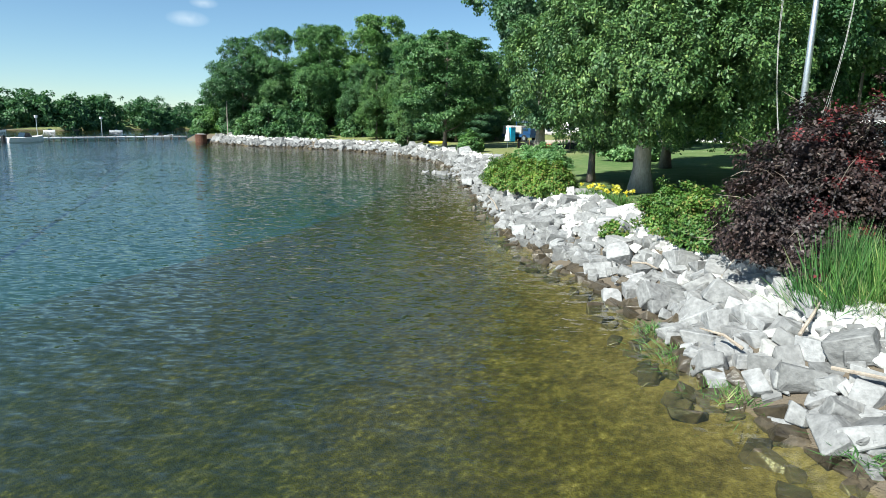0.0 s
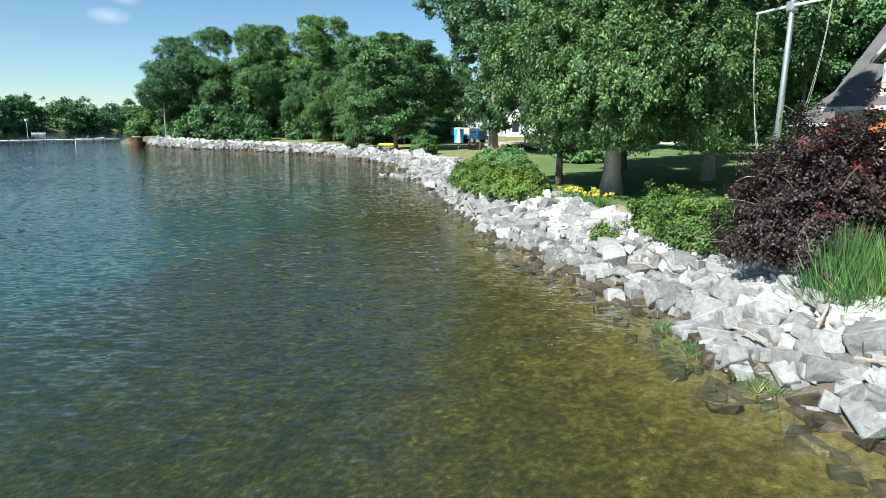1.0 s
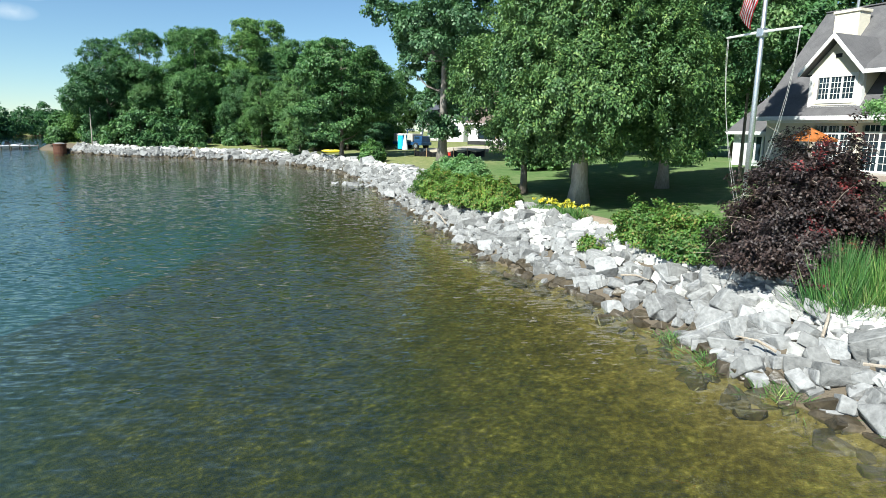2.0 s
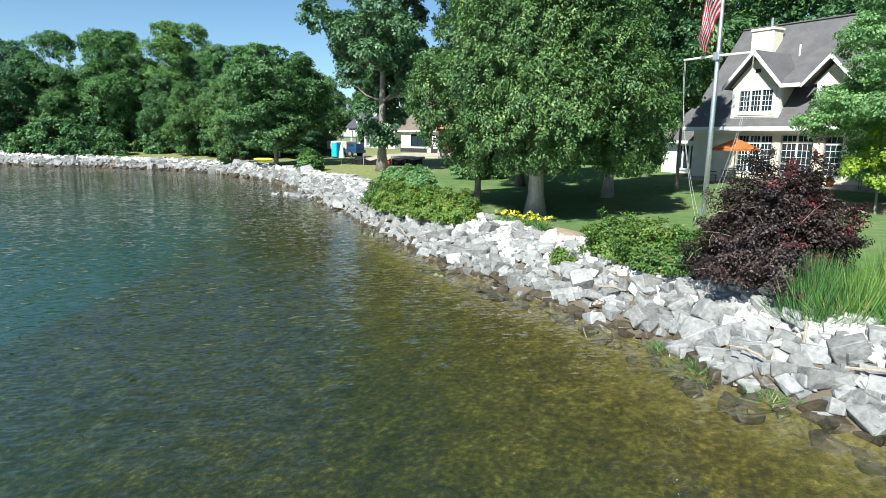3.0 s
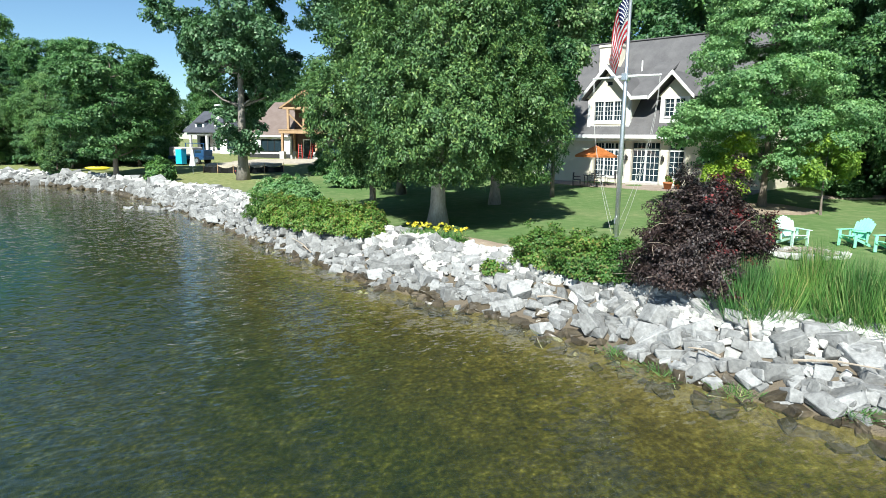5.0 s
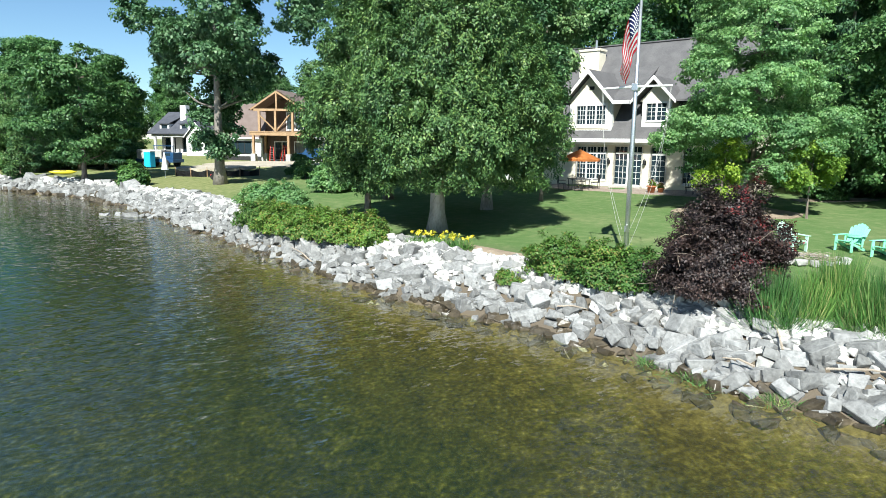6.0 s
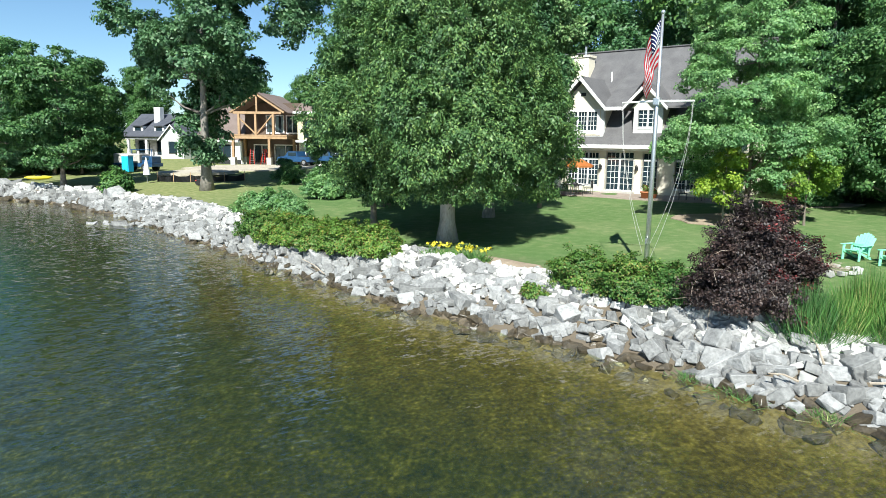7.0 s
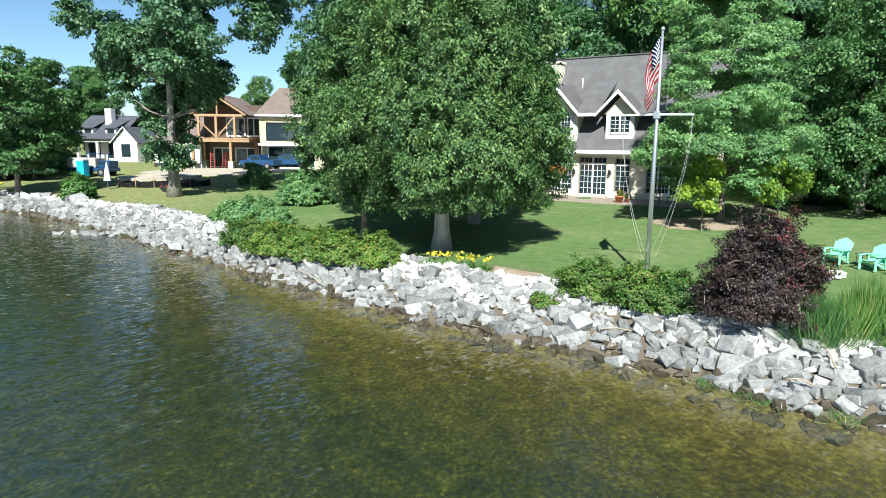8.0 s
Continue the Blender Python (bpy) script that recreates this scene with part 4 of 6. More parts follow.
def window(root, x0, z0, x1, z1, y, lights=1, cols=2, rows=4, transom=0.0, panel=0.0, name="window", trim=0.11, mat=None):
    """A framed window or glazed door set into an opening; lights stand side by side."""
    mat = mat or M_TRIM
    bm = bmesh.new()
    t = trim
    box(bm, x0 - t, y - 0.05, z0 - t, x0, y + 0.10, z1 + t)
    box(bm, x1, y - 0.05, z0 - t, x1 + t, y + 0.10, z1 + t)
    box(bm, x0, y - 0.05, z1, x1, y + 0.10, z1 + t)
    box(bm, x0, y - 0.08, z0 - t, x1, y + 0.10, z0)
    w = (x1 - x0) / lights
    zt = z1 - transom if transom else z1
    panes = []
    for i in range(lights):
        a, b = x0 + i * w, x0 + (i + 1) * w
        if i:
            box(bm, a - 0.06, y - 0.03, z0, a + 0.06, y + 0.08, z1)
        s = 0.06
        box(bm, a + s, y, z0 + 0.001, b - s, y + 0.06, z0 + s + panel)
        if transom:
            box(bm, a + s, y - 0.02, zt - 0.07, b - s, y + 0.07, zt + 0.07)
            panes.append((a + s, zt + 0.07, b - s, z1))
        panes.append((a + s, z0 + s + panel, b - s, zt - (0.07 if transom else 0)))
    for k, (a, lo, b, hi) in enumerate(panes):
        small = hi - lo < 0.6
        nr = 1 if small else rows
        for j in range(1, cols):
            q = a + (b - a) * j / cols
            box(bm, q - 0.014, y + 0.01, lo, q + 0.014, y + 0.05, hi)
        for j in range(1, nr):
            q = lo + (hi - lo) * j / nr
            box(bm, a, y + 0.012, q - 0.014, b, y + 0.048, q + 0.014)
    fr = part(name, bm, mat, root)
    for a, lo, b, hi in panes:
        part("pane", boxes((a - 0.01, y + 0.03, lo - 0.01, b + 0.01, y + 0.04, hi + 0.01)), M_GLASS, fr)
    return fr


def slab(bm, pts, thick):
    """A sloping roof sheet: the corners of its top, thickness straight down."""
    a = [bm.verts.new(p) for p in pts]
    b = [bm.verts.new((p[0], p[1], p[2] - thick)) for p in pts]
    bm.faces.new(a)
    bm.faces.new(b[::-1])
    n = len(a)
    for i in range(n):
        bm.faces.new((a[(i + 1) % n], a[i], b[i], b[(i + 1) % n]))
    bmesh.ops.recalc_face_normals(bm, faces=bm.faces[:])
    return bm


def gable_roof(root, xc, half, z_eave, z_tip, y0, y1, mat, fascia=0.24, name="dormer_roof", thick=0.14):
    """A small gable with its ridge running inward, and white raking boards on its front."""
    bm = bmesh.new()
    slab(bm, [(xc, y0, z_tip), (xc - half, y0, z_eave), (xc - half, y1, z_eave), (xc, y1, z_tip)], thick)
    slab(bm, [(xc, y0, z_tip), (xc, y1, z_tip), (xc + half, y1, z_eave), (xc + half, y0, z_eave)], thick)
    r = part(name, bm, mat, root)
    bm = bmesh.new()
    for s in (-1, 1):
        prism(bm, [(xc, z_tip + 0.01), (xc + s * half, z_eave + 0.01), (xc + s * half, z_eave - fascia), (xc, z_tip - fascia * 1.25)], -0.07, Matrix.Translation((0, y0 - 0.003, 0)))
    part("raking_board", bm, M_TRIM, r)
    return r


def main_house():
    H = thing("house", pose(5.3, 43.1, 0, 0, 0, -42), "cream two-storey lake house with grey shingle roof and white trim", "house")
    W0, W1, Z0 = -7.6, 8.3, 1.6
    holes = [(-3.95, 2.75, -1.5, 5.15), (-0.85, 2.45, 1.2, 5.2), (1.9, 2.75, 2.95, 5.15), (4.2, 2.75, 6.6, 5.15)]
    bm = bmesh.new()
    wall(bm, W0, W1, Z0, 5.75, 0, 0.25, holes)
    part("front_wall", bm, M_SIDING, H)
    for x in (W0, W1):
        bm = bmesh.new()
        prism(bm, [(0.25, Z0), (11, Z0), (11, 5.6), (5.6, 12.75), (0.25, 6.0)], 0.25, Matrix.Translation((x - (0.25 if x > 0 else 0), 0, 0)) @ Matrix(((0, 1, 0, 0), (1, 0, 0, 0), (0, 0, 1, 0), (0, 0, 0, 1))))
        part("end_wall", bm, M_SIDING, H)
    part("back_wall", boxes((W0, 10.75, Z0, W1, 11, 5.6)), M_SIDING, H)
    part("inner_floor", boxes((W0 + 0.25, 0.25, 2.2, W1 - 0.25, 10.75, 2.42)), M_PAVER, H)
    # Added near-black sheets, coloured to look like unlit rooms behind the glass.
    part("dark_inner_sheet", boxes((W0 + 0.25, 4.0, 2.42, W1 - 0.25, 4.15, 5.7), (W0 + 0.25, 0.25, 5.62, W1 - 0.25, 4.0, 5.7)), M_DARK, H)
    window(H, *holes[0], 0.05, 3, 3, 5, 0.45, 0.0, name="patio_window")
    window(H, *holes[1], 0.05, 2, 3, 5, 0.45, 0.0, name="french_door")
    window(H, *holes[2], 0.05, 1, 3, 5, 0.45, 0.0)
    window(H, *holes[3], 0.05, 3, 3, 5, 0.45, 0.0)
    # roof
    slope = (13.2 - 5.75) / 6.1
    bm = bmesh.new()
    slab(bm, [(W0 - 0.5, -0.6, 5.75), (W1 + 0.5, -0.6, 5.75), (W1 + 0.5, 5.5, 13.2), (W0 - 0.5, 5.5, 13.2)], 0.16)
    slab(bm, [(W0 - 0.5, 5.5, 13.2), (W1 + 0.5, 5.5, 13.2), (W1 + 0.5, 11.6, 5.75), (W0 - 0.5, 11.6, 5.75)], 0.16)
    roof = part("roof", bm, M_SHINGLE, H)
    part("ridge_cap", boxes((W0 - 0.5, 5.35, 13.17, W1 + 0.5, 5.65, 13.26), bevel=0.02), M_SHINGLE, roof)
    part("eave_board", boxes((W0 - 0.5, -0.68, 5.50, W1 + 0.5, -0.605, 5.76)), M_TRIM, H)
    part("soffit", boxes((W0 - 0.5, -0.6, 5.48, W1 + 0.5, 0.0, 5.54)), M_TRIM, H)
    part("frieze_board", boxes((W0, -0.03, 5.2 + 0.12, W1, -0.003, 5.48)), M_TRIM, H)
    # large gable
    g = part("gable_wall", wall(bmesh.new(), -4.6, -1.25, 6.1, 8.4, -0.05, 0.15, [(-4.1, 6.75, -1.75, 8.15)]), M_SIDING, H)
    bm = bmesh.new()
    prism(bm, [(-4.9, 8.4), (-0.95, 8.4), (-2.92, 10.45)], 0.2, Matrix.Translation((0, -0.05, 0)))
    part("gable_peak", bm, M_SIDING, H)
    for c in (-1.45, -4.6):
        part("gable_cheek", boxes((c, 0.15, 6.1, c + 0.2, 3.2, 8.4)), M_SIDING, H)
    # Added dark sheet; its colour stands for shade behind the gable window.
    part("gable_dark_sheet", boxes((-4.4, 1.2, 6.6, -1.45, 1.25, 8.4)), M_DARK, H)
    window(H, -4.1, 6.75, -1.75, 8.15, -0.02, 3, 3, 4, name="gable_window", trim=0.2)
    part("corner_board", boxes((-4.66, -0.09, 6.05, -4.42, -0.053, 8.3), (-1.43, -0.09, 6.05, -1.19, -0.053, 8.3), (-4.66, -0.12, 6.0, -1.19, -0.054, 6.35), (-1.245, -0.053, 6.05, -1.2, 0.2, 8.35)), M_TRIM, H)
    gable_roof(H, -2.98, 2.12, 8.42, 10.75, -0.65, 4.4, M_SHINGLE, 0.26)
    part("gable_vent", boxes((-3.12, -0.1, 9.3, -2.72, -0.053, 9.55), bevel=0.02), M_BLACK, H)
    # eave running from the large gable to the small one, over a shaded recess
    bm = bmesh.new()
    slab(bm, [(-1.2, -0.55, 8.42), (0.45, -0.55, 8.42), (0.45, 4.2, 11.4), (-1.2, 4.2, 11.4)], 0.12)
    part("link_roof", bm, M_SHINGLE, H)
    part("link_eave_board", boxes((-0.92, -0.62, 8.2, 0.3, -0.553, 8.44)), M_TRIM, H)
    # small dormer
    wall_holes = [(1.3, 7.0, 2.72, 8.2)]
    part("dormer_wall", wall(bmesh.new(), 0.98, 3.06, 6.6, 8.35, 0.1, 0.28, wall_holes), M_TRIM, H)
    bm = bmesh.new()
    prism(bm, [(0.75, 8.35), (3.3, 8.35), (2.02, 9.65)], 0.18, Matrix.Translation((0, 0.1, 0)))
    part("dormer_peak", bm, M_SIDING, H)
    for c in (0.98, 2.89):
        part("dormer_cheek", boxes((c, 0.28, 6.6, c + 0.17, 2.5, 8.35)), M_SIDING, H)
    # Same for the dormer: shade behind its window, made with a near-black sheet.
    part("dormer_dark_sheet", boxes((1.15, 0.9, 6.9, 2.89, 0.95, 8.35)), M_DARK, H)
    window(H, *wall_holes[0], 0.13, 2, 2, 4, name="dormer_window", trim=0.09)
    gable_roof(H, 1.95, 1.62, 8.36, 10.05, -0.5, 3.6, M_SHINGLE, 0.22)
    bm = bmesh.new()
    slab(bm, [(3.4, -0.4, 8.4), (6.0, -0.4, 8.4), (6.0, 4.2, 11.4), (3.4, 4.2, 11.4)], 0.12)
    part("shed_roof", bm, M_SHINGLE, H)
    # chimney
    c = part("chimney", boxes((-6.0, 3.4, 8.5, -4.3, 4.5, 12.6), (-6.08, 3.32, 12.6, -4.22, 4.58, 12.78), bevel=0.02), M_SIDING, H)
    part("flue", tube(bmesh.new(), [(-4.9, 4.0, 12.7), (-4.9, 4.0, 13.5)], 0.1, 10), M_METAL, c)
    part("roof_pipe", tube(bmesh.new(), [(-2.3, 3.4, 10.3), (-2.3, 3.4, 11.35)], 0.06, 8), M_TRIM, H)
    # low wing
    part("wing_wall", wall(bmesh.new(), -11.6, -7.62, 1.6, 4.75, 1.5, 1.7, [(-10.2, 2.6, -9.1, 4.4), (-8.9, 2.6, -7.85, 4.4)]), M_WHITE, H)
    window(H, -10.2, 2.6, -9.1, 4.4, 1.52, 2, 1, 1, name="wing_window")
    window(H, -8.9, 2.6, -7.85, 4.4, 1.52, 2, 1, 1, name="wing_window")
    part("wing_side", boxes((-11.6, 1.7, 1.6, -11.4, 8, 4.75), (-11.4, 4.0, 1.7, -7.7, 4.1, 4.7)), M_WHITE, H)
    bm = bmesh.new()
    slab(bm, [(-12, 1.0, 4.75), (-7.62, 1.0, 4.75), (-7.62, 6.0, 8.0), (-12, 6.0, 8.0)], 0.15)
    part("wing_roof", bm, M_SHINGLE, H)
    part("wing_eave_board", boxes((-12, 0.94, 4.55, -7.62, 0.997, 4.77)), M_TRIM, H)
    part("door_step", boxes((-1.2, -1.0, 1.9, 1.6, -0.003, 2.22), (-1.0, -0.5, 2.22, 1.4, -0.003, 2.42), bevel=0.02), M_CONCRETE, H)
    for x in (-1.25, 1.52):
        l = part("wall_lamp", boxes((x - 0.07, -0.05, 3.95, x + 0.07, -0.003, 4.25), (x - 0.03, -0.16, 4.2, x + 0.03, -0.05, 4.24), bevel=0.01), M_BLACK, H)
        bm = bmesh.new()
        tube(bm, [(x, -0.2, 3.95), (x, -0.2, 4.02), (x, -0.2, 4.25), (x, -0.2, 4.38)], [0.05, 0.09, 0.1, 0.02], 8)
        part("lantern", bm, M_BLACK, l)
    return H


main_house()


def flat_patch(name, outline, mat, label, lift=0.03):
    """A bed or paved patch that follows the ground."""
    bm = bmesh.new()
    vs = [bm.verts.new((x, y, ground_at(x, y) + lift)) for x, y in outline]
    f = bm.faces.new(vs)
    r = bmesh.ops.extrude_face_region(bm, geom=[f])
    for v in r["geom"]:
        if isinstance(v, bmesh.types.BMVert):
            v.co.z -= 0.3
    bmesh.ops.recalc_face_normals(bm, faces=bm.faces[:])
    return tagged(part(name, bm, mat), label, kind="structure")


def blob(cx, cy, rx, ry, n=18, seed=0, turn=0.0):
    q = random.Random(seed)
    out = []
    for i in range(n):
        a = i * math.tau / n
        r = 1 + q.uniform(-0.12, 0.12)
        x, y = math.cos(a) * rx * r, math.sin(a) * ry * r
        out.append((cx + x * math.cos(turn) - y * math.sin(turn), cy + x * math.sin(turn) + y * math.cos(turn)))
    return out


flat_patch("patio", [(-1.2, 44.8), (1.0, 42.2), (5.6, 38.2), (9.8, 35.4), (11.4, 37.2), (-0.2, 47.6)], M_PAVER, "brown brick-paved patio by the house", 0.05)
flat_patch("mulch_bed", blob(6.9, 29.2, 3.0, 2.4, seed=4), M_MULCH, "mulched planting bed under the maple", 0.05)
flat_patch("mulch_bed", blob(15.0, 33.6, 2.4, 1.0, seed=5), M_MULCH, "bare mulched path at the lawn's edge", 0.05)
flat_patch("gravel_drive", blob(-29, 79.5, 8.5, 6.0, seed=6), M_GRAVEL, "pale gravel yard at the building site", 0.12)
flat_patch("gravel_heap", blob(-33.0, 69.0, 4.2, 2.6, seed=8), M_GRAVEL, "pale low heap of gravel at the building site", 0.42)
flat_patch("bare_soil", blob(-7.0, 20.9, 2.4, 0.55, seed=7, turn=-0.75), M_MULCH, "strip of bare soil above the stones", 0.04)


# ---------- flagpole ----------
def flagpole():
    gz = ground_at(-2.15, 17.95)
    P = thing("flagpole", pose(-2.15, 17.95, gz, 0, 0, -43), "galvanised flagpole with a yardarm and rope halyards on the lawn", "flagpole")
    h = 9.85 - gz
    bm = bmesh.new()
    tube(bm, [(0, 0, -0.2), (0, 0, h * 0.5), (0, 0, h)], [0.088, 0.074, 0.042], 16)
    part("pole", bm, M_METAL, P, smooth=True)
    bm = bmesh.new()
    bmesh.ops.create_uvsphere(bm, u_segments=14, v_segments=8, radius=0.075, matrix=Matrix.Translation((0, 0, h + 0.06)))
    part("finial", bm, M_METAL, P, smooth=True)
    zy = 7.12 - gz
    bm = bmesh.new()
    tube(bm, [(-1.2, 0, zy), (0, 0, zy + 0.02), (1.2, 0, zy)], [0.028, 0.04, 0.028], 8)
    part("yardarm", bm, M_TRIM, P, "white yardarm")
    part("yard_bracket", boxes((-0.11, -0.11, zy - 0.12, 0.11, 0.11, zy + 0.12), bevel=0.03), M_METAL, P)
    part("cleat", boxes((-0.02, -0.16, 1.1, 0.02, -0.08, 1.3), bevel=0.008), M_METAL, P)
    for k, (x, sag, xe, ye, ze) in enumerate([(-1.17, 0.10, -0.12, -0.12, 1.2), (1.15, 0.22, 0.12, -0.12, 1.15), (1.17, 0.34, 0.16, -0.2, 0.6), (-1.13, 0.18, -0.12, -0.1, 0.8)]):
        bm = bmesh.new()
        pts = []
        for i in range(9):
            t = i / 8
            pts.append((x + (xe - x) * t ** 1.8 - math.copysign(sag, -x) * 0 + math.copysign(sag, x) * math.sin(math.pi * t) * 0.1, ye * t, zy - 0.03 + (ze - zy) * t))
        tube(bm, pts, 0.0055, 4)
        part("halyard", bm, M_ROPE, P)
    part("footing", tube(bmesh.new(), [(0, 0, -0.1), (0, 0, 0.06)], [0.3, 0.27], 14), M_CONCRETE, P)
    return P


flagpole()


def flag():
    """A limp flag: red and white stripes with a blue, starred corner, hanging in folds."""
    reds = surface("red_cloth", (0.50, 0.02, 0.035), (0.64, 0.04, 0.06), 3, 0.85)
    blues = surface("navy_cloth", (0.012, 0.02, 0.10), (0.025, 0.04, 0.16), 3, 0.85)
    F = thing("flag", pose(-2.15, 17.95, 0, 0, 0, 187), "red, white and blue striped flag hanging limp from the pole", "flag")

    def at(u, v):
        out = 0.05 + 0.62 * (1 - math.exp(-2.2 * u)) * (1 - 0.72 * v) + 0.10 * v * u
        drop = (2.15 - 1.1 * v) * u ** 1.25
        fold = 0.12 * math.sin(8.5 * u + 2.4 * v) * min(1, u * 3) + 0.05 * math.sin(15 * u - 4 * v) * min(1, u * 3)
        return Vector((out + 0.05 * math.sin(7 * u + 3 * v) * u, fold, 9.72 - 1.45 * v - drop))

    def strip(name, u0, u1, v0, v1, mat):
        bm = bmesh.new()
        nu, nv = max(2, int((u1 - u0) * 40)), 3
        g = [[bm.verts.new(at(u0 + (u1 - u0) * i / nu, v0 + (v1 - v0) * j / nv)) for j in range(nv + 1)] for i in range(nu + 1)]
        for i in range(nu):
            for j in range(nv):
                bm.faces.new((g[i][j], g[i + 1][j], g[i + 1][j + 1], g[i][j + 1]))
        bmesh.ops.solidify(bm, geom=bm.faces[:], thickness=0.006)
        part(name, bm, mat, F, smooth=True)
    for k in range(13):
        strip("stripe", 0.32 if k < 7 else 0, 1, k / 13, (k + 1) / 13, reds if k % 2 == 0 else M_CLOTH)
    strip("canton", 0, 0.32, 0, 7 / 13, blues)
    bm = bmesh.new()
    for r in range(9):
        for c in range(6 if r % 2 == 0 else 5):
            p = at((c + (0.5 if r % 2 == 0 else 1.0)) * 0.32 / 6, (r + 0.9) / 10 * 7 / 13)
            bmesh.ops.create_uvsphere(bm, u_segments=5, v_segments=3, radius=0.024, matrix=Matrix.Translation(p) @ Matrix.Diagonal((1, 0.7, 1, 1)))
    tagged(part("star_field", bm, M_CLOTH, F), kind="stuff")


flag()


# ---------- lawn furniture ----------
def adirondack(m, mat, label):
    C = thing("lawn_chair", m, label, "chair", "chairs on the lawn")
    for i in range(5):
        y = -0.28 + i * 0.115
        part("seat_slat", boxes((-0.27, y, 0.36 - i * 0.028, 0.27, y + 0.1, 0.385 - i * 0.028), bevel=0.006), mat, C)
    for i in range(7):
        a = (i - 3) * 0.084
        top = 1.06 - 0.03 * abs(i - 3) ** 1.6
        bm = bmesh.new()
        tilt = Matrix.Translation((0, 0.27, 0.24)) @ Matrix.Rotation(-radians(28), 4, "X")
        prism(bm, [(a - 0.037, 0), (a + 0.037, 0), (a * 1.2 + 0.046, top - 0.25), (a * 1.2, top - 0.225), (a * 1.2 - 0.046, top - 0.25)], 0.02, tilt)
        part("back_slat", bm, mat, C)
    for s in (-1, 1):
        part("arm", boxes((s * 0.26, -0.36, 0.55, s * 0.40, 0.36, 0.575), bevel=0.01), mat, C)
        part("front_leg", boxes((s * 0.275, -0.34, 0, s * 0.31, -0.22, 0.55), bevel=0.006), mat, C)
        bm = bmesh.new()
        prism(bm, [(-0.34, 0.3), (-0.34, 0.38), (0.5, 0.09), (0.62, 0), (0.46, 0)], 0.035, Matrix.Translation((s * 0.255 - (0.0175), 0, 0)) @ Matrix(((0, 1, 0, 0), (1, 0, 0, 0), (0, 0, 1, 0), (0, 0, 0, 1))))
        part("back_leg", bm, mat, C)
        part("arm_post", boxes((s * 0.30, 0.22, 0.16, s * 0.335, 0.30, 0.55), bevel=0.006), mat, C)
    part("back_rail", boxes((-0.36, 0.30, 0.50, 0.36, 0.33, 0.57), bevel=0.006), mat, C)
    return C


def on_lawn(x, y, turn):
    return pose(x, y, ground_at(x, y) + 0.02, 0, 0, turn)


adirondack(on_lawn(4.35, 19.4, 12), M_MINT_PALE, "pale bleached mint plastic lawn chair by the stone ring")
adirondack(on_lawn(6.3, 19.3, -66), M_MINT, "mint green plastic slatted lawn chair facing the stone ring")
adirondack(on_lawn(6.75, 18.0, -74), M_MINT, "mint green plastic lawn chair beside a small table")
adirondack(on_lawn(7.0, 16.7, -92), M_MINT, "mint green plastic lawn chair at the end of the row")


def small_table(x, y):
    T = thing("side_table", on_lawn(x, y, 20), "small black wire side table between the lawn chairs", "table")
    part("tabletop", boxes((-0.25, -0.25, 0.44, 0.25, 0.25, 0.465), bevel=0.008), M_BLACK, T)
    for sx in (-0.21, 0.21):
        for sy in (-0.21, 0.21):
            part("leg", tube(bmesh.new(), [(sx, sy, 0), (sx * 0.95, sy * 0.95, 0.44)], 0.014, 6), M_BLACK, T)


small_table(7.1, 18.75)
ring = thing("fire_ring", on_lawn(4.0, 17.7, 0), "ring of small white stones heaped with dry brush", "fire ring")
for i in range(17):
    a = i * math.tau / 17
    s = 0.26 + 0.08 * math.sin(i * 5.3)
    ob = put("ring_stone", STONES["white"][i % 14], None, ring)
    ob.matrix_basis = Matrix.LocRotScale((math.cos(a) * 1.15, math.sin(a) * 0.8, 0.05), Euler((0, 0, a * 2.3)), (s, s, s))
bm = bmesh.new()
g = np.random.default_rng(91)
for i in range(110):
    a, r = g.random() * math.tau, g.random() ** 0.5
    x, y = math.cos(a) * r * 0.95, math.sin(a) * r * 0.65
    d = g.normal(size=2) * 0.3
    tube(bm, [(x, y, 0.03 + 0.22 * (1 - r)), (x + d[0], y + d[1], 0.05 + 0.26 * (1 - r) + 0.05 * g.random())], [0.012, 0.005], 4)
part("brush", bm, M_TWIG, ring)


# ---------- patio things ----------
def parasol(x, y):
    z = ground_at(x, y) + 0.05
    U = thing("parasol", pose(x, y, z), "open orange canvas parasol over the patio table", "parasol")
    part("pole", tube(bmesh.new(), [(0, 0, 0), (0, 0, 2.75)], 0.025, 8), M_TIMBER, U)
    bm = bmesh.new()
    top = bm.verts.new((0, 0, 2.8))
    rim = [bm.verts.new((math.cos(i * math.tau / 8) * 1.45, math.sin(i * math.tau / 8) * 1.45, 2.12)) for i in range(8)]
    low = [bm.verts.new((v.co.x * 1.0, v.co.y * 1.0, 1.98)) for v in rim]
    for i in range(8):
        j = (i + 1) % 8
        bm.faces.new((top, rim[i], rim[j]))
        bm.faces.new((rim[i], low[i], low[j], rim[j]))
    bmesh.ops.solidify(bm, geom=bm.faces[:], thickness=0.012)
    part("canopy", bm, M_ORANGE, U)
    for i in range(8):
        a = i * math.tau / 8
        part("rib", tube(bmesh.new(), [(0, 0, 2.74), (math.cos(a) * 1.43, math.sin(a) * 1.43, 2.08)], 0.009, 4), M_TIMBER, U)
    part("base_plate", tube(bmesh.new(), [(0, 0, 0), (0, 0, 0.08)], [0.26, 0.22], 12), M_BLACK, U)


parasol(1.75, 42.0)


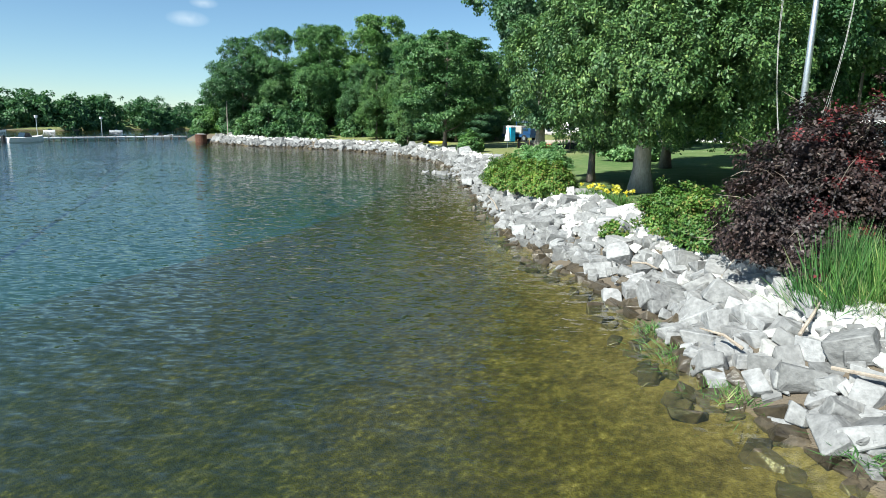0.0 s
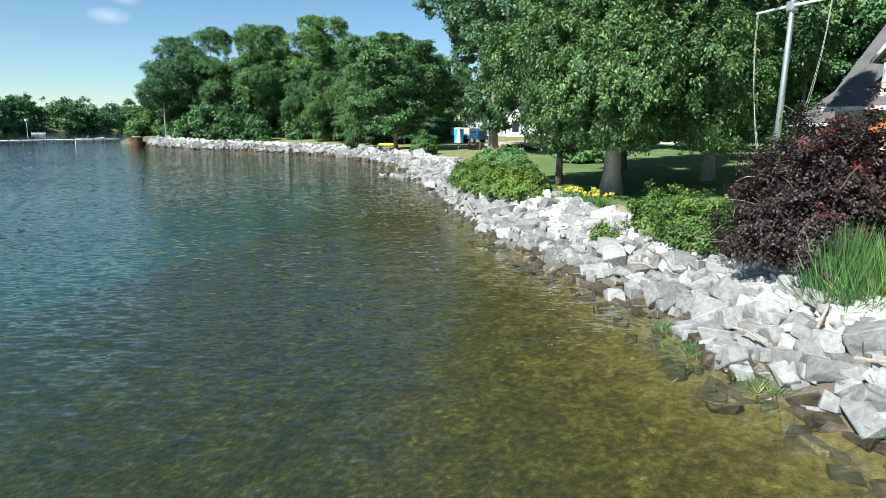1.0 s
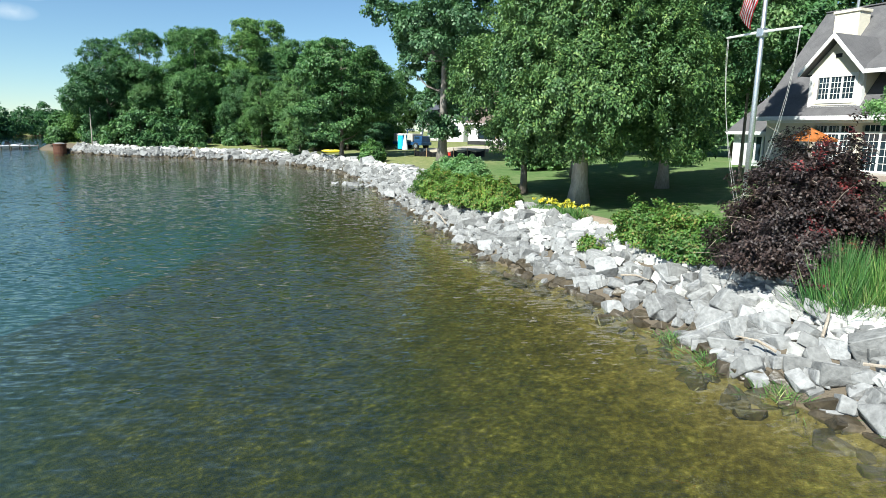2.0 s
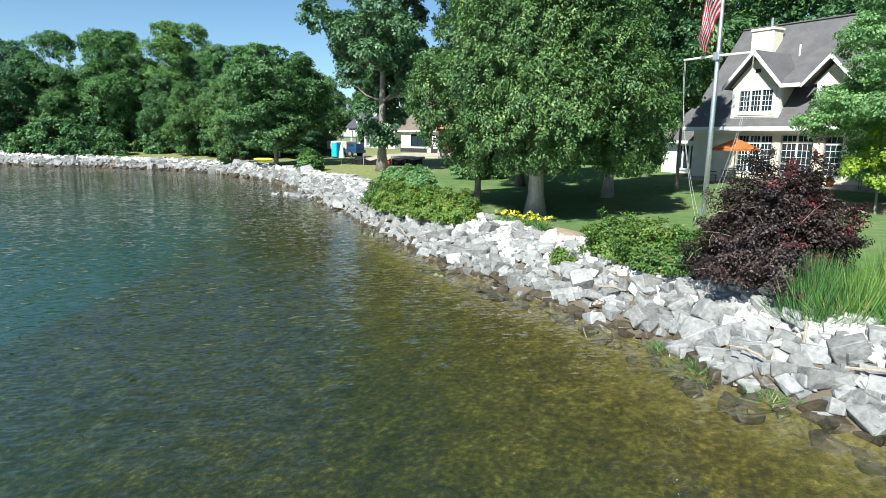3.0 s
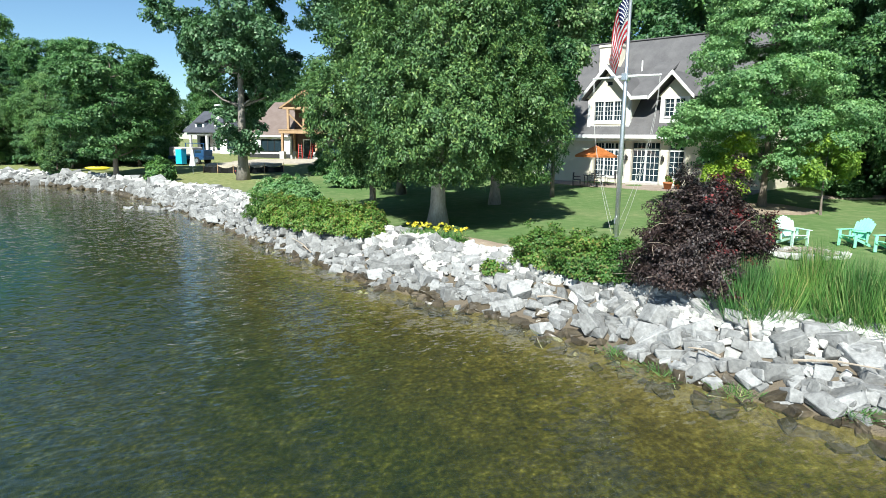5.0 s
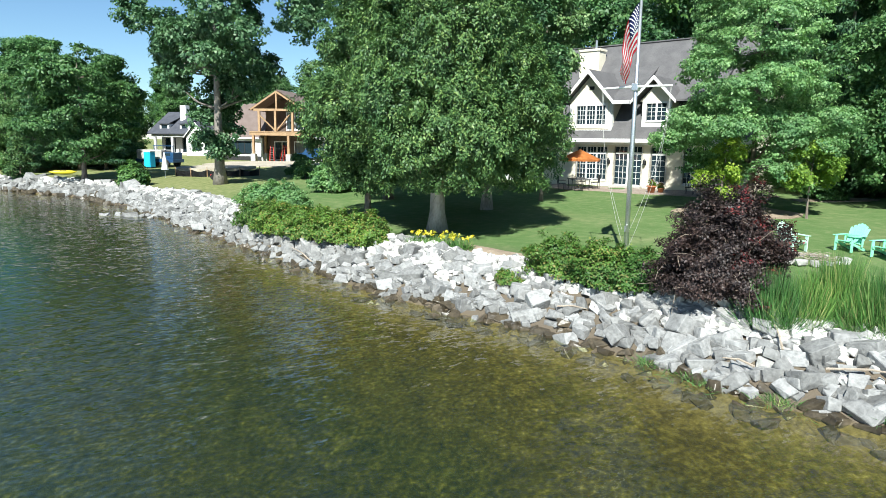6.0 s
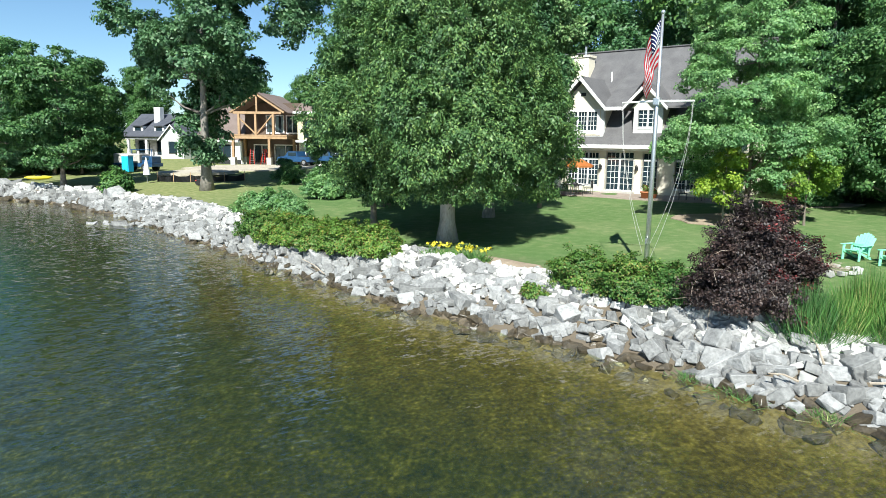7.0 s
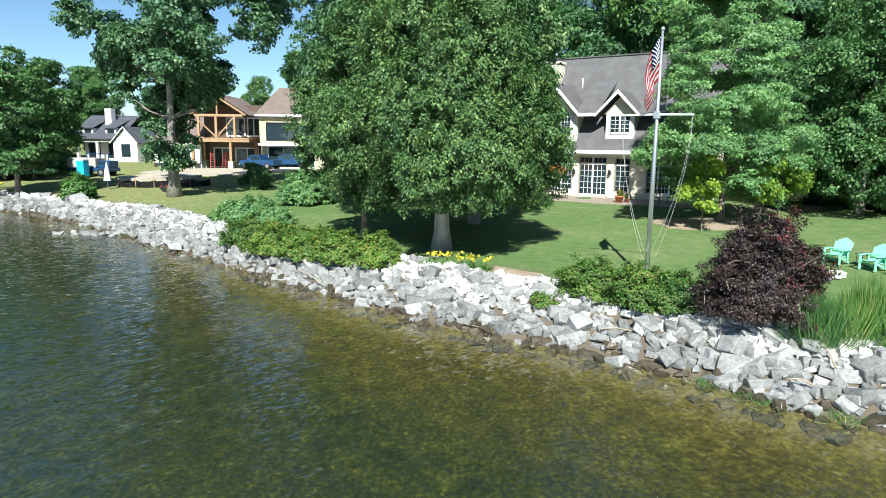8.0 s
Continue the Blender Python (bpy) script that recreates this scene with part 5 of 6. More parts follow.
def patio_chair(x, y, turn):
    C = thing("patio_chair", pose(x, y, ground_at(x, y) + 0.05, 0, 0, turn), "black metal patio chair at the table", "chair", "patio chairs")
    part("seat", boxes((-0.26, -0.26, 0.42, 0.26, 0.26, 0.46), bevel=0.015), M_BLACK, C)
    bm = bmesh.new()
    for i in range(6):
        q = -0.22 + i * 0.088
        box(bm, q, 0.23, 0.46, q + 0.03, 0.26, 0.92)
    box(bm, -0.26, 0.225, 0.9, 0.26, 0.265, 0.96)
    part("backrest", bm, M_BLACK, C)
    for sx in (-0.23, 0.23):
        for sy in (-0.22, 0.24):
            part("leg", tube(bmesh.new(), [(sx, sy, 0), (sx, sy, 0.43)], 0.016, 6), M_BLACK, C)
        part("arm", boxes((sx - 0.03, -0.24, 0.64, sx + 0.03, 0.24, 0.67), bevel=0.008), M_BLACK, C)


T = thing("patio_table", pose(1.75, 42.0, ground_at(1.75, 42.0) + 0.05), "black metal patio table under the parasol", "table")
bm = bmesh.new()
for i in range(9):
    a, b = -0.7 + i * 0.158, -0.7 + i * 0.158 + 0.13
    for lo, hi in ((-0.7, -0.04), (0.04, 0.7)) if i == 4 else ((-0.7, 0.7),):
        box(bm, a, lo, 0.71, b, hi, 0.74)
part("tabletop", bm, M_BLACK, T)
for sx in (-0.6, 0.6):
    for sy in (-0.6, 0.6):
        part("leg", tube(bmesh.new(), [(sx, sy, 0), (sx, sy, 0.71)], 0.025, 6), M_BLACK, T)
for x, y, r in [(0.5, 41.9, 90), (2.95, 42.1, -90), (1.5, 40.9, 180), (2.2, 43.1, 0), (7.9, 37.6, 150), (8.9, 37.3, 220)]:
    patio_chair(x, y, r)


def pot(x, y, s, label):
    z = ground_at(x, y) + 0.05
    P = thing("flower_pot", pose(x, y, z), label, "flower pot")
    bm = bmesh.new()
    tube(bm, [(0, 0, 0), (0, 0, 0.3 * s), (0, 0, 0.31 * s), (0, 0, 0.38 * s)], [0.17 * s, 0.24 * s, 0.27 * s, 0.27 * s], 14)
    part("pot", bm, M_TERRA, P, smooth=True)
    g = np.random.default_rng(int(x * 10))
    c = unit(g.normal(size=(24, 3))) * 0.2 * s + np.array([0, 0, 0.5 * s])
    put("plant", quads_mesh("plant", leaves(g, c, 0.1, 22, 0.1, 0.06), M_HEDGE), None, P)
    put("blossom", quads_mesh("blossom", leaves(g, c + np.array([0, 0, 0.06]), 0.1, 6, 0.07, 0.06), M_RED), None, P)


pot(5.9, 39.0, 1.2, "terracotta pot with red flowers by the door")
pot(6.5, 38.9, 0.8, "small terracotta flower pot on the patio")


# ---------- building site ----------
def pickup(m, paint, label):
    C = thing("pickup_truck", m, label, "truck")
    bm = bmesh.new()
    prism(bm, [(-2.7, 0.45), (2.6, 0.45), (2.7, 0.75), (2.6, 1.05), (1.5, 1.15), (0.85, 1.8), (-0.6, 1.82), (-0.75, 1.15), (-2.7, 1.15)], 1.8, Matrix.Translation((0, -0.9, 0)))
    bmesh.ops.bevel(bm, geom=bm.edges[:], offset=0.05, segments=2, affect="EDGES")
    part("body", bm, paint, C)
    for s in (-1, 1):
        part("side_window", boxes((-0.5, s * 0.905, 1.2, 0.8, s * 0.915, 1.68)), M_GLASS, C)
    part("windscreen", boxes((0.0, -0.75, -0.005, 0.72, 0.75, 0.012)), M_GLASS, C).matrix_basis = pose(1.5, 0, 1.17, 0, 45, 180)
    part("bed_floor", boxes((-2.55, -0.8, 1.152, -0.85, 0.8, 1.17)), M_BLACK, C)
    part("bumper", boxes((2.62, -0.9, 0.45, 2.78, 0.9, 0.65), bevel=0.03), M_METAL, C)
    for x in (-1.75, 1.7):
        for s in (-1, 1):
            w = part("wheel", tube(bmesh.new(), [(x, s * 0.72, 0.4), (x, s * 0.96, 0.4)], 0.4, 18), M_TYRE, C)
            part("rim", tube(bmesh.new(), [(x, s * 0.95, 0.4), (x, s * 0.972, 0.4)], 0.23, 14), M_METAL, w)
    for s in (-0.65, 0.65):
        part("headlight", boxes((2.63, s - 0.15, 0.8, 2.70, s + 0.15, 0.95), bevel=0.01), M_CLOTH, C)


def on_site(x, y, turn, dz=0.12):
    return pose(x, y, ground_at(x, y) + dz, 0, 0, turn)


pickup(on_site(-24.2, 83.2, 150), M_BLUE, "dark blue pickup truck parked at the building site")
pickup(on_site(-20.6, 85.5, 170), M_BLUE, "blue pickup truck with a rack behind the timber porch")


def trailer():
    C = thing("work_trailer", on_site(-42.0, 76.2, -17, 0.02), "grey-white box trailer on a dark blue chassis", "trailer")
    part("deck", boxes((-2.7, -1.0, 0.55, 2.7, 1.0, 0.95), bevel=0.03), M_BLUE, C)
    part("box_body", boxes((-2.6, -0.95, 0.95, 1.0, 0.95, 2.05), bevel=0.12), M_CONCRETE, C, "weathered grey-white box")
    part("engine_hood", boxes((1.2, -0.85, 0.95, 2.6, 0.85, 1.75), bevel=0.1), M_BLUE, C)
    part("cab_window", boxes((1.3, -0.862, 1.35, 2.2, -0.852, 1.68)), M_GLASS, C)
    for x in (-0.2, 2.5):
        part("rack_post", boxes((x, -0.75, 0.96, x + 0.08, -0.67, 2.5)), M_BLUE, C)
    part("rack_rail", boxes((-0.3, -0.76, 2.5, 2.7, -0.66, 2.58)), M_BLUE, C)
    for x in (-1.4, 1.7):
        for s in (-1, 1):
            w = part("wheel", tube(bmesh.new(), [(x, s * 0.8, 0.45), (x, s * 1.08, 0.45)], 0.45, 16), M_TYRE, C)
            part("rim", tube(bmesh.new(), [(x, s * 1.07, 0.45), (x, s * 1.095, 0.45)], 0.24, 12), M_METAL, w)


def portable_toilet(x, y):
    C = thing("portable_toilet", on_site(x, y, -17, 0.02) @ Matrix.Diagonal((0.85, 0.85, 0.9, 1)), "cyan plastic portable toilet beside the trailer", "toilet")
    part("cabin", boxes((-0.52, -0.52, 0.12, 0.52, 0.52, 2.1), bevel=0.04), M_CYAN, C)
    part("door", boxes((-0.4, -0.55, 0.16, 0.4, -0.523, 1.95), bevel=0.01), M_CYAN, C)
    part("roof", boxes((-0.56, -0.56, 2.1, 0.56, 0.56, 2.3), bevel=0.08), M_CLOTH, C, "white domed roof")
    part("skid", boxes((-0.5, -0.45, 0, 0.5, -0.3, 0.12), (-0.5, 0.3, 0, 0.5, 0.45, 0.12)), M_BLACK, C)


portable_toilet(-42.3, 74.0)
trailer()
U = thing("closed_parasol", pose(-35.0, 60.6, ground_at(-35.0, 60.6)), "closed white parasol on a thin pole", "parasol")
part("pole", tube(bmesh.new(), [(0, 0, 0), (0, 0, 2.5)], 0.025, 8), M_METAL, U)
part("canopy", tube(bmesh.new(), [(0, 0, 0.8), (0, 0, 1.0), (0, 0, 1.9), (0, 0, 2.5)], [0.34, 0.31, 0.17, 0.03], 10), M_CLOTH, U)
S = thing("silt_fence", pose(0, 0, 0), "sagging black silt fence along the gravel yard", "fence")
pts = [(-34.6, 62.2), (-32.8, 61.5), (-31.0, 61.0), (-29.2, 60.6), (-27.6, 60.5), (-25.8, 61.0)]
for (ax, ay), (bx, by) in zip(pts, pts[1:]):
    bm = bmesh.new()
    n = 6
    row = []
    for i in range(n + 1):
        t = i / n
        x, y = ax + (bx - ax) * t, ay + (by - ay) * t + 0.08 * math.sin(t * 9)
        z = ground_at(x, y)
        row.append((bm.verts.new((x, y, z - 0.05)), bm.verts.new((x, y, z + 0.72 - 0.22 * math.sin(math.pi * t)))))
    for a, b in zip(row, row[1:]):
        bm.faces.new((a[0], b[0], b[1], a[1]))
    bmesh.ops.solidify(bm, geom=bm.faces[:], thickness=0.02)
    part("fabric", bm, M_BLACK, S)
for x, y in pts:
    z = ground_at(x, y)
    part("stake", boxes((x - 0.03, y - 0.06, z - 0.1, x + 0.03, y - 0.025, z + 0.95)), M_TIMBER, S)


def mower():
    C = thing("garden_tractor", on_site(-28.6, 56.6, 20, 0.03) @ Matrix.Diagonal((0.75, 0.75, 0.75, 1)), "red garden tractor parked behind the poplar", "tractor")
    part("hood", boxes((0.1, -0.28, 0.35, 0.95, 0.28, 0.85), bevel=0.09), M_REDP, C)
    part("fender", boxes((-0.75, -0.5, 0.45, -0.05, 0.5, 0.62), bevel=0.05), M_REDP, C)
    part("seat", boxes((-0.6, -0.24, 0.62, -0.15, 0.24, 0.72), (-0.68, -0.24, 0.68, -0.58, 0.24, 1.1), bevel=0.03), M_BLACK, C)
    part("steering_wheel", tube(bmesh.new(), [(0.05, 0, 0.8), (-0.05, 0, 1.02), (-0.06, 0, 1.04)], [0.03, 0.03, 0.19], 12), M_BLACK, C)
    for x, r in ((-0.45, 0.34), (0.75, 0.24)):
        for s in (-1, 1):
            part("wheel", tube(bmesh.new(), [(x, s * 0.34, r), (x, s * 0.56, r)], r, 14), M_TYRE, C)


mower()


def timber_house():
    H = thing("unfinished_house", pose(-33.1, 85.6, 2.45, 0, 0, -12) @ Matrix.Diagonal((0.95, 0.98, 0.99, 1)) @ pose(0, 0, -2.5), "half-built house with a timber porch, brown roof and pale sheathing", "house")
    Z = 2.5
    # porch
    for x, y in ((0, 0), (5.4, 0), (0, 3.6), (7.6, 3.6)):
        p = part("porch_post", boxes((x - 0.17, y - 0.17, Z + 1.0, x + 0.17, y + 0.17, 6.0), bevel=0.02), M_TIMBER, H)
        part("stone_pier", boxes((x - 0.36, y - 0.36, Z - 0.6, x + 0.36, y + 0.36, Z + 1.0), bevel=0.04), M_STONE_WHITE, p)
    part("deck_beam", boxes((-0.5, -0.2, 6.0, 8.1, 0.14, 6.4), (-0.3, 0.141, 6.0, 0.0, 4.2, 6.4), (7.5, 0.141, 6.0, 7.8, 4.2, 6.4), bevel=0.01), M_TIMBER, H)
    part("deck", boxes((-0.5, -0.25, 6.402, 8.1, 4.3, 6.55)), M_TIMBER, H)
    for x in (0.9, 3.4, 6.0):
        part("upper_post", boxes((x - 0.16, 0.0, 6.552, x + 0.16, 0.3, 9.3), bevel=0.02), M_TIMBER, H)
    part("tie_beam", boxes((0.1, 0.0, 9.3, 7.2, 0.3, 9.62), bevel=0.02), M_TIMBER, H)
    bm = bmesh.new()
    for a, b in (((1.0, 8.7), (3.3, 6.7)), ((5.8, 9.1), (3.6, 6.7))):
        tube(bm, [(a[0], 0.15, a[1]), (b[0], 0.15, b[1])], 0.11, 4)
    part("brace", bm, M_TIMBER, H)
    bm = bmesh.new()
    for a, b in (((-0.4, 9.5), (3.6, 11.9)), ((7.6, 9.5), (3.6, 11.9)), ((3.6, 9.6), (3.6, 11.8))):
        tube(bm, [(a[0], 0.15, a[1]), (b[0], 0.15, b[1])], 0.15, 4)
    part("truss", bm, M_TIMBER, H)
    bm = bmesh.new()
    slab(bm, [(3.6, 0.5, 12.2), (-0.9, 0.5, 9.55), (-0.9, 9, 9.55), (3.6, 9, 12.2)], 0.12)
    slab(bm, [(3.6, 0.5, 12.2), (3.6, 9, 12.2), (8.1, 9, 9.55), (8.1, 0.5, 9.55)], 0.12)
    part("porch_roof", bm, M_SHINGLE_BROWN, H)
    # walls behind the porch
    part("porch_wall", wall(bmesh.new(), -0.2, 9.0, Z - 0.4, 11.0, 4.3, 4.5, [(1.2, Z + 0.1, 3.4, Z + 2.6), (4.4, Z + 0.1, 7.6, Z + 2.6), (3.2, 6.9, 5.7, 9.2), (6.3, 6.9, 7.9, 9.2)]), M_SHEATH, H)
    for a in ((1.2, Z + 0.1, 3.4, Z + 2.6), (4.4, Z + 0.1, 7.6, Z + 2.6), (3.2, 6.9, 5.7, 9.2), (6.3, 6.9, 7.9, 9.2)):
        window(H, *a, 4.33, 2, 1, 1, mat=M_WHITE, trim=0.16)
    # low left part
    part("left_wall", wall(bmesh.new(), -7.2, -0.22, Z - 0.4, 5.7, 3.0, 3.2, [(-5.3, Z + 0.9, -2.0, Z + 2.6)]), M_WHITE, H)
    window(H, -5.3, Z + 0.9, -2.0, Z + 2.6, 3.03, 3, 1, 1, mat=M_BLACK, trim=0.07)
    part("left_side", boxes((-7.2, 3.2, Z - 0.4, -7.0, 11, 5.7), (-7.0, 6, Z, -0.2, 6.1, 5.6)), M_WHITE, H)
    part("stone_base", boxes((-7.25, 2.85, Z - 0.4, -0.4, 2.997, Z + 0.55)), M_DARK, H)
    bm = bmesh.new()
    slab(bm, [(-7.7, 2.5, 5.7), (-0.1, 2.5, 5.7), (-0.1, 8.6, 10.8), (-6.0, 8.6, 10.8)], 0.16)
    slab(bm, [(-6.0, 8.6, 10.8), (-0.1, 8.6, 10.8), (-0.1, 14, 5.7), (-7.7, 14, 5.7)], 0.16)
    part("roof", bm, M_SHINGLE_BROWN, H)
    part("left_eave_board", boxes((-7.7, 2.44, 5.5, -0.1, 2.497, 5.73)), M_TRIM, H)
    # right part
    part("right_wall", wall(bmesh.new(), 9.0, 18.0, Z - 0.4, 9.6, 2.0, 2.2, [(10.0, Z + 0.2, 16.5, Z + 2.9), (9.8, 6.3, 16.8, 8.6)]), M_WRAP, H)
    window(H, 9.8, 6.3, 16.8, 8.6, 2.03, 5, 1, 1, mat=M_BLACK, trim=0.08)
    window(H, 10.0, Z + 0.2, 16.5, Z + 2.9, 2.03, 3, 1, 1, mat=M_WHITE, trim=0.2)
    part("side_wall", boxes((8.8, 2.0, 6.0, 8.997, 10, 9.6)), M_WRAP, H)
    part("side_wall", boxes((17.8, 2.2, Z - 0.4, 18.0, 10, 9.6)), M_WRAP, H)
    part("balcony_slab", boxes((9.02, 0.6, 5.6, 18.2, 1.997, 5.9), bevel=0.02), M_WHITE, H)
    bm = bmesh.new()
    slab(bm, [(8.4, 1.4, 9.7), (18.6, 1.4, 9.7), (17.0, 7.2, 13.6), (10.0, 7.2, 13.6)], 0.16)
    slab(bm, [(10.0, 7.2, 13.6), (17.0, 7.2, 13.6), (18.6, 13, 9.7), (8.4, 13, 9.7)], 0.16)
    slab(bm, [(8.4, 1.4, 9.7), (10.0, 7.2, 13.6), (8.4, 13, 9.7)], 0.16)
    part("right_roof", bm, M_SHINGLE_BROWN, H)
    part("right_eave_board", boxes((8.4, 1.33, 9.45, 18.6, 1.397, 9.72)), M_TRIM, H)


timber_house()
for i, (x, y, turn) in enumerate([(-30.9, 86.6, 10), (-29.2, 86.9, -30)]):
    L = thing("step_ladder", pose(x, y, ground_at(x, y), 0, 0, turn), "red fibreglass step ladder under the porch", "ladder", "site ladders")
    for s in (-1, 1):
        for lean in (-1, 1):
            part("rail", tube(bmesh.new(), [(s * 0.3, lean * 0.6, 0), (s * 0.18, lean * 0.05, 2.2)], 0.04, 4), M_REDP, L)
    for k in range(6):
        z = 0.3 + k * 0.32
        part("step", boxes((-0.3 + 0.05 * z, -0.62 + 0.25 * z, z, 0.3 - 0.05 * z, -0.5 + 0.25 * z, z + 0.03)), M_METAL, L)


def white_house():
    H = thing("white_house", pose(-57.0, 109.5, 2.8, 0, 0, -20) @ Matrix.Diagonal((0.86, 0.86, 0.86, 1)) @ pose(0, 0, -3.0), "white house with slate-grey roof and two small dormers", "house")
    Z = 3.0
    part("porch_wall", wall(bmesh.new(), 0, 9.0, Z - 1, 6.6, 2.4, 2.6, [(0.8, Z + 0.3, 3.4, 6.0), (5.2, Z + 0.3, 7.8, 6.0)]), M_WHITE, H)
    window(H, 0.8, Z + 0.3, 3.4, 6.0, 2.43, 2, 1, 1, mat=M_BLACK, trim=0.06)
    window(H, 5.2, Z + 0.3, 7.8, 6.0, 2.43, 2, 1, 1, mat=M_BLACK, trim=0.06)
    for x in (0.1, 4.4, 8.6):
        part("porch_column", boxes((x, 0, Z - 1, x + 0.45, 0.45, 6.3), bevel=0.02), M_WHITE, H)
    part("porch_beam", boxes((-0.3, -0.1, 6.3, 9.2, 0.55, 6.9), bevel=0.02), M_WHITE, H)
    part("porch_floor", boxes((-0.3, -0.2, Z - 1, 9.0, 2.39, Z + 0.1)), M_CONCRETE, H)
    bm = bmesh.new()
    slab(bm, [(-1.2, -0.5, 6.95), (9.8, -0.5, 6.95), (9.8, 6, 11.4), (-1.2, 6, 11.4)], 0.18)
    slab(bm, [(-1.2, 6, 11.4), (9.8, 6, 11.4), (9.8, 12.5, 6.95), (-1.2, 12.5, 6.95)], 0.18)
    part("roof", bm, M_SHINGLE_BLUE, H)
    for x in (1.0, 6.0):
        part("dormer_wall", wall(bmesh.new(), x, x + 2.3, 7.4, 8.9, 0.9, 1.1, [(x + 0.4, 7.8, x + 1.9, 8.6)]), M_WHITE, H)
        window(H, x + 0.4, 7.8, x + 1.9, 8.6, 0.93, 1, 1, 1, mat=M_WHITE, trim=0.05)
        bm = bmesh.new()
        slab(bm, [(x - 0.25, 0.6, 8.95), (x + 2.55, 0.6, 8.95), (x + 2.55, 4.8, 10.6), (x - 0.25, 4.8, 10.6)], 0.14)
        part("dormer_roof", bm, M_SHINGLE_BLUE, H)
        for c in (x, x + 2.2):
            part("dormer_cheek", boxes((c, 1.1, 7.4, c + 0.1, 3, 8.85)), M_WHITE, H)
    part("chimney", boxes((4.2, 3.2, 8.5, 5.6, 4.4, 12.6), bevel=0.04), M_WHITE, H)
    # gabled wing
    bm = bmesh.new()
    wall(bm, 9.2, 14.2, Z - 1, 6.4, -1.2, -1.0, [(10.9, Z + 0.7, 12.7, Z + 2.9)])
    part("wing_wall", bm, M_WHITE, H)
    bm = bmesh.new()
    prism(bm, [(9.2, 6.4), (14.2, 6.4), (11.7, 8.9)], 0.2, Matrix.Translation((0, -1.2, 0)))
    part("wing_gable", bm, M_WHITE, H)
    window(H, 10.9, Z + 0.7, 12.7, Z + 2.9, -1.17, 1, 1, 1, mat=M_BLACK, trim=0.05)
    for c in (9.2, 14.0):
        part("wing_side", boxes((c, -1.0, Z - 1, c + 0.2, 6, 6.4)), M_WHITE, H)
    gable_roof(H, 11.7, 2.9, 6.2, 9.15, -1.6, 6, M_SHINGLE_BLUE, 0.2, "wing_roof")


white_house()


# ---------- dock, boat and far shore ----------
D = thing("dock", pose(0, 0, 0), "long low wooden dock on posts with lamp poles", "dock")
da, db = Vector((-111, 70, 0)), Vector((-96.5, 16, 0))
dd = (db - da).normalized()
ds = Vector((-dd.y, dd.x, 0))
n = 28
for i in range(n):
    p, q = da.lerp(db, i / n), da.lerp(db, (i + 0.97) / n)
    bm = bmesh.new()
    slab(bm, [tuple(p + ds * 0.9 + Vector((0, 0, 0.55))), tuple(q + ds * 0.9 + Vector((0, 0, 0.55))), tuple(q - ds * 0.9 + Vector((0, 0, 0.55))), tuple(p - ds * 0.9 + Vector((0, 0, 0.55)))], 0.18)
    part("deck_section", bm, M_CLOTH, D)
    for s in (-0.8, 0.8):
        e = p + ds * s
        part("post", tube(bmesh.new(), [(e.x, e.y, -2.5), (e.x, e.y, 0.7)], 0.09, 8), M_BARK, D)
for t in (0.32, 0.52):
    p = da.lerp(db, t)
    l = part("lamp_pole", tube(bmesh.new(), [(p.x, p.y, 0.7), (p.x, p.y, 3.4)], 0.05, 8), M_METAL, D)
    part("lamp_head", boxes((p.x - 0.18, p.y - 0.18, 3.4, p.x + 0.18, p.y + 0.18, 3.75), bevel=0.05), M_CLOTH, l)


def boat(m, size, label):
    B = thing("motor_boat", m, label, "boat", "moored boats")
    bm = bmesh.new()
    secs = [(-1.0, 0.42, 0.5, 0.05), (-0.3, 0.46, 0.52, 0.0), (0.45, 0.36, 0.6, 0.02), (0.8, 0.2, 0.68, 0.12), (1.0, 0.02, 0.75, 0.35)]
    rings = []
    for x, w, top, keel in secs:
        rings.append([bm.verts.new((x * 3.2 * size, yy * size, zz * size)) for yy, zz in ((-w * 2.2, top * 1.5), (-w * 1.8, 0.1), (0, keel - 0.2), (w * 1.8, 0.1), (w * 2.2, top * 1.5))])
    for a, b in zip(rings, rings[1:]):
        for k in range(4):
            bm.faces.new((a[k], a[k + 1], b[k + 1], b[k]))
        bm.faces.new((a[4], a[0], b[0], b[4]))
    bm.faces.new(rings[0])
    bmesh.ops.recalc_face_normals(bm, faces=bm.faces[:])
    part("hull", bm, M_CLOTH, B)
    bm = bmesh.new()
    prism(bm, [(-0.6 * size, 0.75 * size), (0.9 * size, 0.8 * size), (0.3 * size, 1.5 * size), (-0.3 * size, 1.5 * size)], 1.2 * size, Matrix.Translation((0, -0.6 * size, 0)))
    part("windscreen", bm, M_GLASS, B)
    part("outboard", boxes((-3.6 * size, -0.2 * size, 0.1, -3.2 * size, 0.2 * size, 1.1 * size), bevel=0.05), M_BLACK, B)


